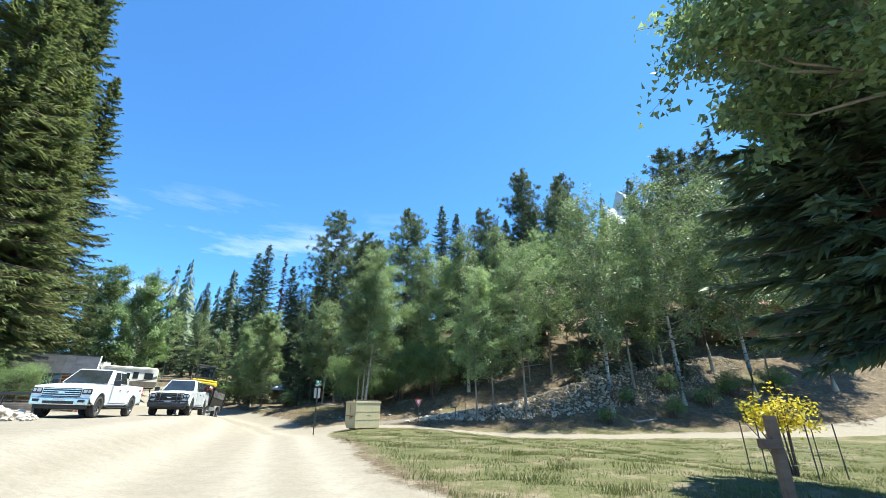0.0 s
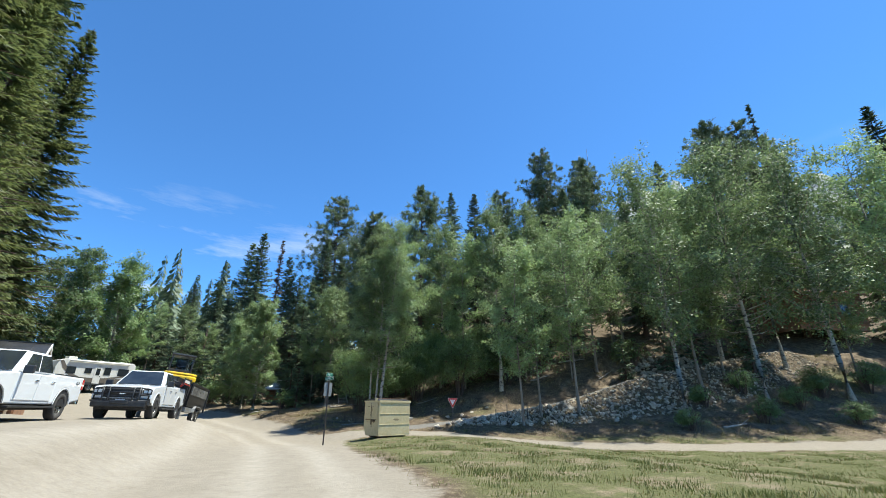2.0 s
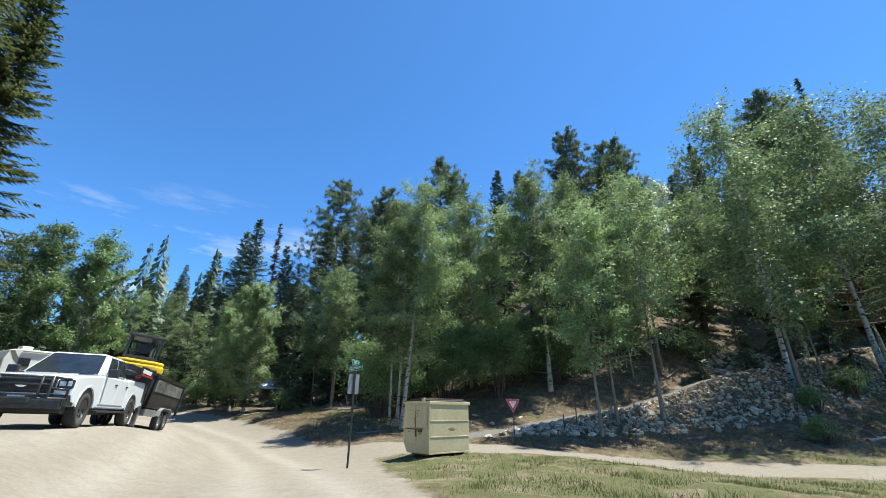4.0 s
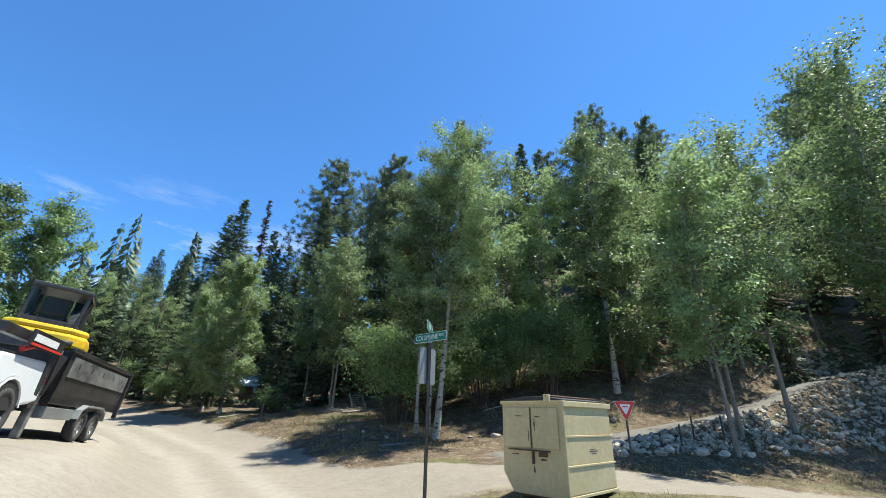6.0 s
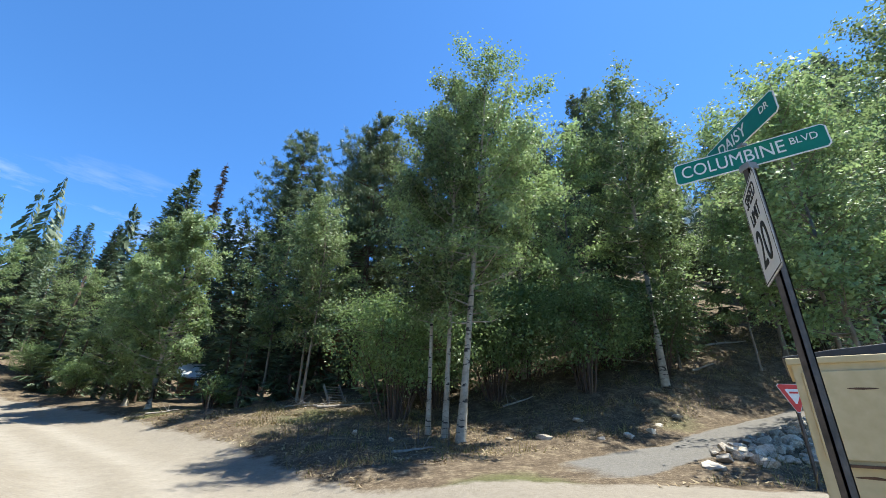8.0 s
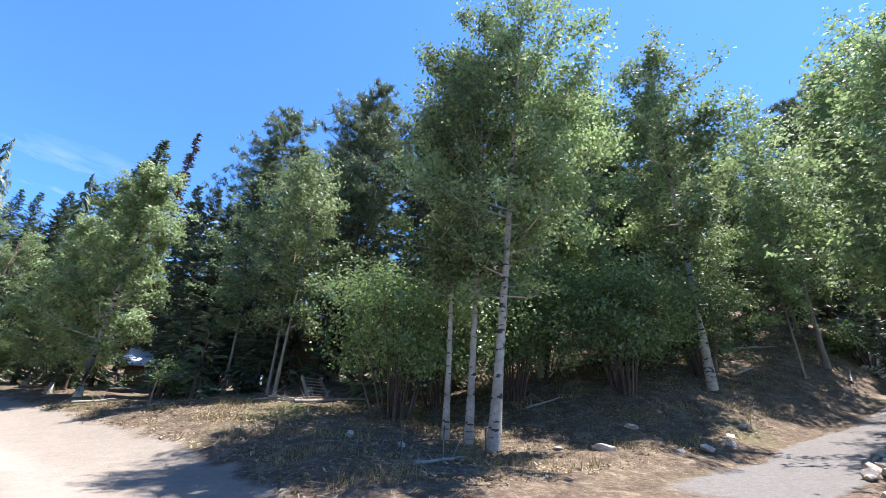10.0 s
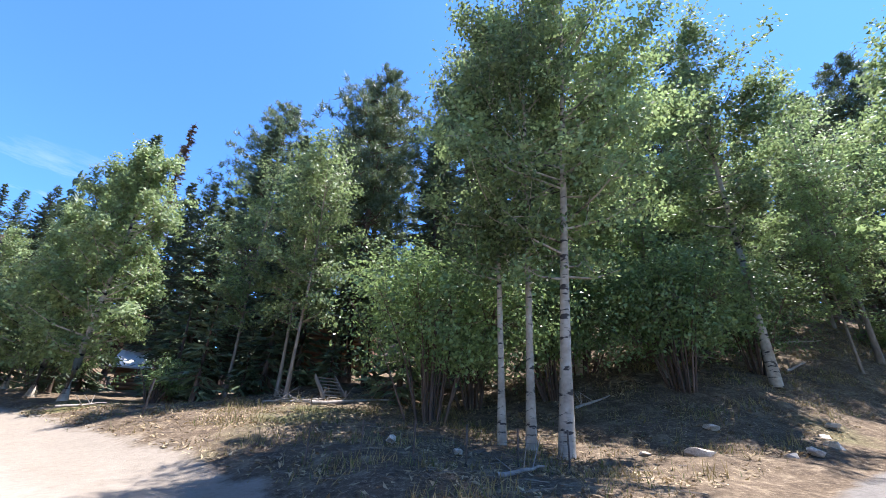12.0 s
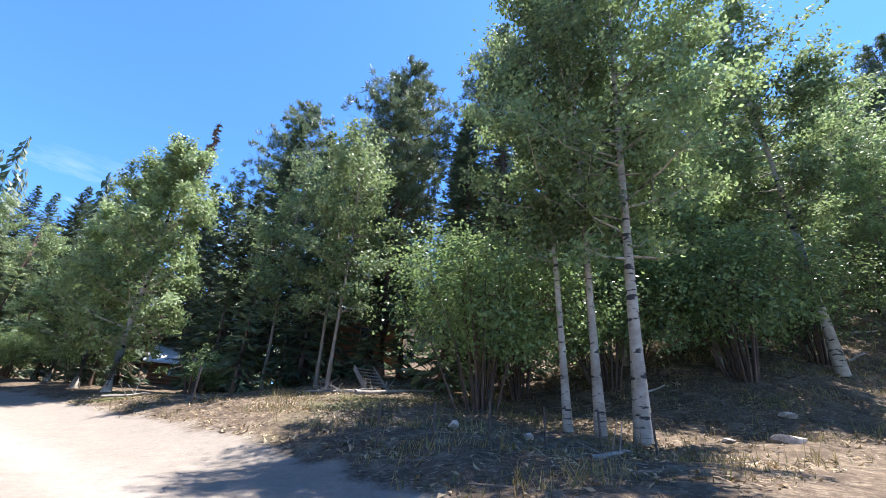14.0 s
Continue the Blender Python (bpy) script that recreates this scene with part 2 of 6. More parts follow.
def ground_material():
    """Sand road, grey drive, grass and litter, blended by the cover painted on the sheet and broken up by noise."""
    m = bpy.data.materials.new("mountain_ground")
    m.use_nodes = True
    nt = m.node_tree
    nt.nodes.clear()
    N, link = nt.nodes.new, nt.links.new
    out, bs = N("ShaderNodeOutputMaterial"), N("ShaderNodeBsdfPrincipled")
    co, at, sep = N("ShaderNodeTexCoord"), N("ShaderNodeAttribute"), N("ShaderNodeSeparateColor")
    at.attribute_name = "cover"
    link(at.outputs["Color"], sep.inputs["Color"])

    def noise_at(scale, detail, rough=0.55):
        n = N("ShaderNodeTexNoise")
        n.inputs["Scale"].default_value, n.inputs["Detail"].default_value, n.inputs["Roughness"].default_value = scale, detail, rough
        link(co.outputs["Object"], n.inputs["Vector"])
        return n.outputs["Fac"]

    def ramp(fac, *stops):
        r = N("ShaderNodeValToRGB")
        while len(r.color_ramp.elements) < len(stops):
            r.color_ramp.elements.new(0.5)
        for e, (p, c) in zip(r.color_ramp.elements, stops):
            e.position, e.color = p, (*c, 1)
        link(fac, r.inputs["Fac"])
        return r.outputs["Color"]

    def blend(fac, a, b):
        x = N("ShaderNodeMixRGB")
        link(fac, x.inputs["Fac"]), link(a, x.inputs["Color1"]), link(b, x.inputs["Color2"])
        return x.outputs["Color"]

    def edge(channel, noise_fac, width=0.25):
        s, r = N("ShaderNodeMath"), N("ShaderNodeMapRange")
        s.operation = "ADD"
        link(channel, s.inputs[0]), link(noise_fac, s.inputs[1])
        r.inputs["From Min"].default_value, r.inputs["From Max"].default_value = 1.0 - width, 1.0 + width
        link(s.outputs["Value"], r.inputs["Value"])
        return r.outputs["Result"]

    fine, mid, broad = noise_at(11, 9, 0.78), noise_at(2.1, 8, 0.74), noise_at(0.22, 4)
    litter = blend(broad, ramp(fine, (0.34, (0.022, 0.016, 0.011)), (0.52, (0.11, 0.08, 0.053)), (0.68, (0.38, 0.31, 0.215))),
                   ramp(mid, (0.34, (0.03, 0.021, 0.014)), (0.52, (0.13, 0.096, 0.064)), (0.68, (0.36, 0.29, 0.195))))
    grass = blend(mid, ramp(fine, (0.3, (0.028, 0.04, 0.012)), (0.7, (0.10, 0.115, 0.036))), ramp(fine, (0.3, (0.065, 0.062, 0.028)), (0.7, (0.19, 0.165, 0.088))))
    patch = noise_at(0.75, 7, 0.7)
    dirt = ramp(fine, (0.3, (0.10, 0.078, 0.048)), (0.7, (0.25, 0.205, 0.135)))
    bare = ramp(patch, (0.50, (0, 0, 0)), (0.60, (1, 1, 1)))
    grass = blend(bare, grass, dirt)
    sand = blend(broad, ramp(fine, (0.3, (0.22, 0.19, 0.152)), (0.7, (0.40, 0.36, 0.305))), ramp(mid, (0.3, (0.25, 0.218, 0.176)), (0.7, (0.39, 0.35, 0.295))))
    gravel = ramp(fine, (0.25, (0.10, 0.092, 0.082)), (0.75, (0.21, 0.195, 0.175)))
    colour = blend(edge(sep.outputs["Green"], mid), litter, grass)
    colour = blend(edge(sep.outputs["Blue"], mid, 0.18), colour, gravel)
    sand_mix = N("ShaderNodeMixRGB")
    link(edge(sep.outputs["Red"], mid, 0.18), sand_mix.inputs["Fac"]), link(colour, sand_mix.inputs["Color1"])
    colour = sand_mix.outputs["Color"]
    # packed wheel tracks show paler than the loose stony sand between them
    loose = N("ShaderNodeMixRGB")
    loose.blend_type = "MULTIPLY"
    loose.inputs["Color2"].default_value = (0.74, 0.72, 0.69, 1)
    inv = N("ShaderNodeMath")
    inv.operation = "SUBTRACT"
    inv.inputs[0].default_value = 1.0
    link(at.outputs["Alpha"], inv.inputs[1])
    link(inv.outputs["Value"], loose.inputs["Fac"]), link(sand, loose.inputs["Color1"])
    link(loose.outputs["Color"], sand_mix.inputs["Color2"])
    link(colour, bs.inputs["Base Color"])
    bs.inputs["Roughness"].default_value = 0.95
    bs.inputs["Specular IOR Level"].default_value = 0.15
    bp = N("ShaderNodeBump")
    bp.inputs["Strength"].default_value, bp.inputs["Distance"].default_value = 0.6, 0.05
    link(fine, bp.inputs["Height"]), link(bp.outputs["Normal"], bs.inputs["Normal"])
    link(bs.outputs["BSDF"], out.inputs["Surface"])
    return m


M_GROUND = ground_material()


# ---- building blocks ----
def mesh_of(name, verts, faces, mat, smooth=False):
    me = bpy.data.meshes.new(name)
    me.from_pydata([tuple(v) for v in verts], [], [tuple(f) for f in faces])
    me.materials.append(mat)
    if smooth:
        me.shade_smooth()
    return me


def soup(name, verts, per, mat):
    """A mesh of loose faces with `per` corners each, from an array of corners."""
    verts = np.asarray(verts, np.float32).reshape(-1, 3)
    n = len(verts) // per
    me = bpy.data.meshes.new(name)
    me.vertices.add(len(verts))
    me.vertices.foreach_set("co", verts.ravel())
    me.loops.add(n * per)
    me.loops.foreach_set("vertex_index", np.arange(n * per, dtype=np.int32))
    me.polygons.add(n)
    me.polygons.foreach_set("loop_start", np.arange(0, n * per, per, dtype=np.int32))
    me.update(calc_edges=True)
    me.materials.append(mat)
    return me


def thing(name, label, category, m=None, group="", kind=""):
    ob = new(name)
    ob.empty_display_size = 0.2
    if m is not None:
        ob.matrix_world = m
    return tagged(ob, label, category, group, kind)


def under(ob, parent, label=""):
    ob.parent = parent
    if label:
        ob["label"] = label
    return ob


def part(name, bm, material_, parent, label="", smooth=False, bevel=0.0, m=None):
    me = bpy.data.meshes.new(name)
    bm.normal_update()
    bm.to_mesh(me)
    bm.free()
    me.materials.append(material_)
    if smooth:
        me.shade_smooth()
    ob = under(new(name, me), parent, label)
    if m is not None:
        ob.matrix_basis = m
    if bevel:
        b = ob.modifiers.new("bevel", "BEVEL")
        b.width, b.segments, b.limit_method, b.angle_limit = bevel, 2, "ANGLE", radians(40)
    return ob


def box(bm, x0, x1, y0, y1, z0, z1):
    r = bmesh.ops.create_cube(bm, size=1)
    for v in r["verts"]:
        v.co = Vector(((x0 + x1) / 2 + v.co.x * (x1 - x0), (y0 + y1) / 2 + v.co.y * (y1 - y0), (z0 + z1) / 2 + v.co.z * (z1 - z0)))
    return r["verts"]


def boxes(*dims):
    bm = bmesh.new()
    for d in dims:
        box(bm, *d)
    return bm


def rod(bm, a, b, r0, r1=None, sides=10):
    a, b = Vector(a), Vector(b)
    r = bmesh.ops.create_cone(bm, cap_ends=True, segments=sides, radius1=r0, radius2=r0 if r1 is None else r1, depth=(b - a).length)
    q = (b - a).to_track_quat("Z", "Y").to_matrix().to_4x4()
    bmesh.ops.transform(bm, matrix=Matrix.Translation((a + b) / 2) @ q, verts=r["verts"])


def rods(*ends, r=0.02, sides=10):
    bm = bmesh.new()
    for a, b in ends:
        rod(bm, a, b, r, sides=sides)
    return bm


def slab(points, axis, lo, hi):
    """A prism: a closed outline in the plane across `axis`, from lo to hi along it."""
    bm = bmesh.new()

    def at(p, k):
        return (k, p[0], p[1]) if axis == "x" else (p[0], k, p[1]) if axis == "y" else (p[0], p[1], k)
    a = [bm.verts.new(at(p, lo)) for p in points]
    b = [bm.verts.new(at(p, hi)) for p in points]
    bm.faces.new(a), bm.faces.new(list(reversed(b)))
    for i in range(len(points)):
        j = (i + 1) % len(points)
        bm.faces.new((a[j], a[i], b[i], b[j]))
    bmesh.ops.recalc_face_normals(bm, faces=bm.faces)
    return bm


def tube(points, radii, sides=8):
    """Corners and faces of a tapered tube along points."""
    verts, faces = [], []
    for i, (p, r) in enumerate(zip(points, radii)):
        t = Vector(points[min(i + 1, len(points) - 1)]) - Vector(points[max(i - 1, 0)])
        q = t.to_track_quat("Z", "Y")
        for k in range(sides):
            a = 2 * math.pi * k / sides
            verts.append(Vector(p) + q @ Vector((r * math.cos(a), r * math.sin(a), 0)))
    for i in range(len(points) - 1):
        for k in range(sides):
            j = (k + 1) % sides
            faces.append((i * sides + k, i * sides + j, (i + 1) * sides + j, (i + 1) * sides + k))
    return verts, faces


class Tubes:
    def __init__(self):
        self.verts, self.faces = [], []

    def add(self, points, radii, sides=6):
        v, f = tube(points, radii, sides)
        n = len(self.verts)
        self.verts += v
        self.faces += [tuple(i + n for i in q) for q in f]


def lettering(text, size, mat, parent, m, name="lettering", depth=0.002, widen=1.0):
    cu = bpy.data.curves.new("text", "FONT")
    cu.body, cu.size, cu.align_x, cu.align_y, cu.extrude = text, size, "CENTER", "CENTER", depth
    tmp = bpy.data.objects.new("text", cu)
    scene.collection.objects.link(tmp)
    bpy.context.view_layer.update()
    me = bpy.data.meshes.new_from_object(tmp.evaluated_get(bpy.context.evaluated_depsgraph_get()))
    bpy.data.objects.remove(tmp)
    me.materials.clear()
    me.materials.append(mat)
    ob = under(new(name, me), parent)
    ob.matrix_basis = m @ Matrix.Diagonal((widen, 1, 1, 1))
    return ob


# ---- the lie of the land ----
def ease(a, b, v):
    k = np.clip((np.asarray(v, float) - a) / (b - a), 0, 1)
    return k * k * (3 - 2 * k)


def rise(v, w=1.5):
    return w * np.logaddexp(0, np.asarray(v, float) / w)


MAIN = ((6, -16), (0.4, -1), (-4.0, 10), (-7.8, 20), (-11.6, 29), (-16.6, 37.5), (-25, 46.5), (-38, 56), (-60, 67), (-95, 78), (-160, 88))
LANE = ((-10, 32.5), (-4, 31.0), (3, 29.6), (11, 28.8), (20, 29.6), (34, 33), (60, 42))
DRIVE = ((-9, 33.5), (-5.0, 35.2), (-1.0, 36.8), (4.0, 38.8), (10, 40.6), (17, 43.0), (30, 47))


def beside(line, x, y):
    """Distance from a line; positive to the right of its course."""
    x, y = np.asarray(x, float), np.asarray(y, float)
    best, out = np.full(x.shape, 1e9), np.zeros(x.shape)
    for (ax, ay), (bx, by) in zip(line[:-1], line[1:]):
        dx, dy = bx - ax, by - ay
        k = np.clip(((x - ax) * dx + (y - ay) * dy) / (dx * dx + dy * dy), 0, 1)
        px, py = x - ax - k * dx, y - ay - k * dy
        r = np.hypot(px, py)
        near = r < best
        best = np.where(near, r, best)
        out = np.where(near, np.where(dx * py - dy * px < 0, r, -r), out)
    return out


def ground_z(x, y):
    x, y = np.asarray(x, float), np.asarray(y, float)
    d = beside(MAIN, x, y)
    ye = 35 + 70 * np.tanh((y - 35) / 70)
    z = -0.5 * ease(20, 33, y) * ease(6, 2.5, d) * ease(-4.5, -1.0, d)
    near = 1.7 * ease(22, 29, y) * ease(42, 36, y)
    z = z + (0.85 * ease(-1.8, -4.8, d - near) * (1 - 0.2 * ease(26, 33, y)) + 0.06 * np.minimum(rise(-d - 8), 60)) * ease(-10, 12, y)
    z = z - 0.5 * ease(8, 15, d) * ease(35, 30, y) * ease(-6, 3, y)
    slope = 0.03 + 0.25 * ease(-9, 3, x) + 0.15 * ease(3, 14, x)
    z = z + (0.16 - 0.10 * ease(-10, -20, x) * ease(-40, -31, x)) * rise(ye - 39) + slope * rise(ye - 34.5, 1.0)
    # the drive is a level bench cut into the slope
    q = beside(DRIVE, x, y)
    return z + (slope + 0.16 * ease(38, 40, y)) * np.clip(q, -1.15, 1.15) * ease(4.4, 1.15, np.abs(q)) * ease(-5, -1, x) * ease(34, 26, x)


def gz(x, y):
    return float(ground_z(x, y))


def stretch_axis(lo, hi, step, far):
    inner = np.arange(lo, hi + step / 2, step)
    grow, d = [], step
    while not grow or grow[-1] < far:
        d *= 1.35
        grow.append((grow[-1] if grow else 0) + d)
    grow = np.array(grow)
    return np.concatenate([(lo - grow)[::-1], inner, hi + grow])


def rough(x, y, scale, seed):
    """Cheap smooth roughness from a few crossed waves."""
    r = np.random.RandomState(seed)
    out = np.zeros(np.shape(x))
    for _ in range(7):
        a, f, p = r.uniform(0, 6.28), r.uniform(0.6, 1.8) / scale, r.uniform(0, 6.28)
        out = out + np.sin((x * math.cos(a) + y * math.sin(a)) * f * 6.28 + p)
    return out / 7


def build_ground():
    xs, ys = stretch_axis(-46, 34, 0.32, 1800), stretch_axis(-12, 62, 0.32, 1800)
    X, Y = np.meshgrid(xs, ys)
    d, dl, dd = beside(MAIN, X, Y), np.abs(beside(LANE, X, Y)), np.abs(beside(DRIVE, X, Y))
    wob = 0.5 * rough(X, Y, 5, 3) + 0.3 * rough(X, Y, 1.7, 4)
    road = ease(0.7, -0.7, d - 2.5 - 1.6 * ease(18, 34, Y) + wob) * ease(-16, -9, d + 3 * wob + 4 * ease(36, 44, Y) + 3.5 * ease(34, 38, Y)) * ease(-40, -30, Y)
    road = np.maximum(road, ease(2.3, 1.3, dl + 0.6 * wob))
    drive = ease(1.15, 0.75, dd + 0.25 * wob) * ease(-7, -4, X)
    grass = ease(2.2, 4.0, d + wob) * ease(34, 31, Y + wob) * ease(-1, -3, -dl)
    grass = np.maximum(grass, 0.75 * ease(0.2, 0.7, rough(X, Y, 9, 8)) * ease(30, 34, Y) * (1 - drive))
    grass = np.maximum(grass, 0.7 * ease(-13, -19, d) * ease(0.0, 0.6, rough(X, Y, 6, 9)))
    Z = ground_z(X, Y) + (1 - road) * (1 - drive) * (0.10 * rough(X, Y, 2.6, 1) + 0.05 * rough(X, Y, 0.9, 2)) + 0.018 * rough(X, Y, 1.2, 5)
    # two shallow wheel tracks worn into the road
    Z = Z - 0.035 * (np.exp(-((d + 0.2) / 0.32) ** 2) + np.exp(-((d - 1.4) / 0.32) ** 2)) * road
    h, w = X.shape
    co = np.stack([X, Y, Z], -1).reshape(-1, 3)
    streak = 0.5 + 0.5 * rough(d * 6, 0.35 * Y, 5, 17)
    track = road * (np.exp(-((d + 0.2) / 0.36) ** 2) + np.exp(-((d - 1.4) / 0.36) ** 2) + 0.8 * np.exp(-((d + 2.6) / 0.4) ** 2) + 0.8 * np.exp(-((d + 4.2) / 0.4) ** 2)) * (0.4 + 0.6 * streak)
    cover = np.stack([road, grass, drive, np.clip(track, 0, 1)], -1).reshape(-1, 4)
    i = np.arange(h * w).reshape(h, w)
    quads = np.stack([i[:-1, :-1], i[:-1, 1:], i[1:, 1:], i[1:, :-1]], -1).reshape(-1, 4)
    on_road = (cover[quads, 0].mean(1) > 0.5)
    for name, pick, label in (("road", on_road, "pale sandy dirt road with worn wheel tracks"), ("ground", ~on_road, "dry forest floor with grass verge and litter")):
        q = quads[pick]
        used, inv = np.unique(q, return_inverse=True)
        me = bpy.data.meshes.new(name)
        me.vertices.add(len(used))
        me.vertices.foreach_set("co", co[used].astype(np.float32).ravel())
        me.loops.add(q.size)
        me.loops.foreach_set("vertex_index", inv.astype(np.int32).ravel())
        me.polygons.add(len(q))
        me.polygons.foreach_set("loop_start", np.arange(0, q.size, 4, dtype=np.int32))
        me.update(calc_edges=True)
        at = me.color_attributes.new("cover", "FLOAT_COLOR", "POINT")
        at.data.foreach_set("color", cover[used].astype(np.float32).ravel())
        me.materials.append(M_GROUND)
        me.shade_smooth()
        tagged(new(name, me), label, name, kind="structure")


build_ground()


# ---- trees ----
def unit(v):
    return v / np.maximum(np.linalg.norm(v, axis=-1, keepdims=True), 1e-9)


def leaf_soup(name, centres, size, mat, r, flat=0.3, out=None, broad=False):
    """Small pointed leaves, turned at random, at the given places; broad ones have four corners."""
    n = len(centres)
    nor = unit(r.normal(size=(n, 3)) * 0.62 + (0 if out is None else 0.75 * out) + np.array([0, 0, flat]))
    u = unit(np.cross(nor, unit(r.normal(size=(n, 3)))))
    v = np.cross(nor, u)
    s = size * r.uniform(0.65, 1.25, (n, 1))
    if broad:
        leaf = np.stack([centres - u * s * 0.62, centres - v * s * 0.40 - u * s * 0.08, centres + u * s * 0.62, centres + v * s * 0.40 - u * s * 0.08], 1)
        return soup(name, leaf, 4, mat)
    leaf = np.stack([centres - u * s * 0.62 - v * s * 0.25, centres + v * s * 0.62, centres + u * s * 0.62 - v * s * 0.25], 1)
    return soup(name, leaf, 3, mat)


def bent(r, height, lean, wave, n=9):
    a = r.uniform(0, 6.28)
    k = np.linspace(0, 1, n)
    sway = wave * np.sin(k * r.uniform(2.5, 5) + r.uniform(0, 3)) * k
    return [Vector((lean[0] * t * height + s * math.cos(a), lean[1] * t * height + s * math.sin(a), t * height)) for t, s in zip(k, sway)]


def on_line(points, k):
    f = min(max(k, 0), 0.9999) * (len(points) - 1)
    i = int(f)
    return points[i].lerp(points[i + 1], f - i)


def aspen(seed, height, width, leaves, base=0.3, leaf=0.13, thick=0.13, label="", lean=(0, 0), spread_low=0.0, limbs=46, dense=0.21, bark=None, foliage=None):
    r = np.random.RandomState(seed)
    leaves, leaf = int(leaves * 1.55), leaf * 0.98
    stem = bent(r, height, lean, 0.25)
    wood = Tubes()
    wood.add(stem, [thick * (1 - 0.93 * i / 8) + (0.35 * thick if i == 0 else 0) for i in range(9)], 9)
    spots, weights = [], []
    for n in range(limbs):
        k = base + (0.97 - base) * (n + r.uniform(0, 1)) / limbs
        c = (k - base) / (1 - base)
        reach = width * (0.30 + 0.70 * math.sin(math.pi * min(1, (c * 0.82 + 0.16)) ** 0.8)) * r.uniform(0.55, 1.12)
        if c < 0.2:
            reach *= 0.6 + 2 * c + spread_low
        p, a = on_line(stem, k), r.uniform(0, 6.28) + n * 2.4
        up = 0.35 + 0.55 * c + r.uniform(-0.15, 0.2)
        out = Vector((math.cos(a), math.sin(a), up)) * reach
        mid = p + out * 0.5 + Vector((0, 0, -0.10 * reach))
        end = p + out + Vector((0, 0, r.uniform(-0.1, 0.12) * reach))
        t0 = thick * (1 - k) * 0.30 + 0.010
        wood.add([p, mid, end], [t0, t0 * 0.6, 0.004], 5)
        for _ in range(3):
            q = p.lerp(end, r.uniform(0.25, 0.9))
            e = q + Vector(r.normal(size=3)) * 0.30 * reach
            wood.add([q, e], [t0 * 0.4, 0.003], 4)
            spots.append((q, e)), weights.append((e - q).length)
        spots.append((p.lerp(end, 0.25), end)), weights.append(reach)
    weights = np.array(weights) * r.uniform(0.35, 1.5, len(weights)) ** 1.6
    weights /= weights.sum()
    pick = r.choice(len(spots), leaves, p=weights)
    A = np.array([spots[i][0] for i in pick])
    B = np.array([spots[i][1] for i in pick])
    k = r.beta(1.5, 1.0, (leaves, 1))
    cen = A + (B - A) * k + r.normal(size=(leaves, 3)) * dense * width * 0.34 * np.array([1, 1, 0.8])
    cen[:, 2] = np.maximum(cen[:, 2], height * base * 0.75)
    ob = thing("aspen", label or "slender aspen with light green leaves", "tree")
    under(new("trunk", mesh_of("trunk", wood.verts, wood.faces, bark or M_ASPEN_BARK, True)), ob, "" if bark else "chalky white bark with dark scars")
    under(new("crown", leaf_soup("crown", cen, leaf, foliage or M_ASPEN_LEAF, r, 0.6, unit((B - A) + r.normal(size=(leaves, 3)) * 0.2), broad=leaf < 0.106)), ob, "open crown of small trembling leaves")
    return ob


def bush(seed, height, width, leaves, leaf=0.09, mat=None, name="shrub", label="", stems=16, clear=0.26):
    """Bare stems fan out below; the leaves hang in sprays round the twig ends of a lumpy crown above them."""
    r = np.random.RandomState(seed)
    wood, cen, out = Tubes(), [], []
    lobes = [(r.uniform(0, 6.28), r.uniform(0.2, 0.75), r.uniform(0.75, 1.08)) for _ in range(11)]
    sprays = max(60, leaves // 42)
    for n in range(stems):
        a, f = r.uniform(0, 6.28), r.uniform(0.1, 0.75)
        end = Vector((math.cos(a) * width * f, math.sin(a) * width * f, height * (1 - 0.5 * f * f) * r.uniform(0.7, 0.95)))
        mid = Vector((end.x * 0.5, end.y * 0.5, end.z * 0.5))
        wood.add([Vector((end.x * 0.22, end.y * 0.22, 0)), mid, end], [0.035, 0.022, 0.005], 5)
    for n in range(sprays):
        la, lf, lh = lobes[r.randint(11)]
        d = unit(r.normal(size=3) + np.array([0, 0, 0.25]))
        k = r.uniform(0.55, 1.0)
        c = np.array([math.cos(la) * lf * width * 0.62, math.sin(la) * lf * width * 0.62, height * (0.34 + 0.30 * lh * (1 - 0.45 * lf))])
        p = c + d * k * np.array([0.46 * width, 0.46 * width, 0.36 * height * lh])
        if p[2] < height * clear:
            p[2] = height * (clear + r.uniform(0, 0.2))
        if n % 3 == 0:
            wood.add([Vector(c), Vector(p)], [0.012, 0.003], 4)
        m = leaves // sprays
        cen.append(p + r.normal(size=(m, 3)) * np.array([0.085, 0.085, 0.06]) * width)
        out.append(np.repeat(d[None], m, 0))
    cen = np.concatenate(cen)
    ob = thing(name, label or "dense leafy green shrub on the forest floor", "bush")
    under(new("branchwork", mesh_of("branchwork", wood.verts, wood.faces, M_BARK, True)), ob)
    under(new("crown", leaf_soup("crown", cen, leaf, mat or M_BUSH_LEAF, r, 0.7, np.concatenate(out), broad=True)), ob)
    return ob


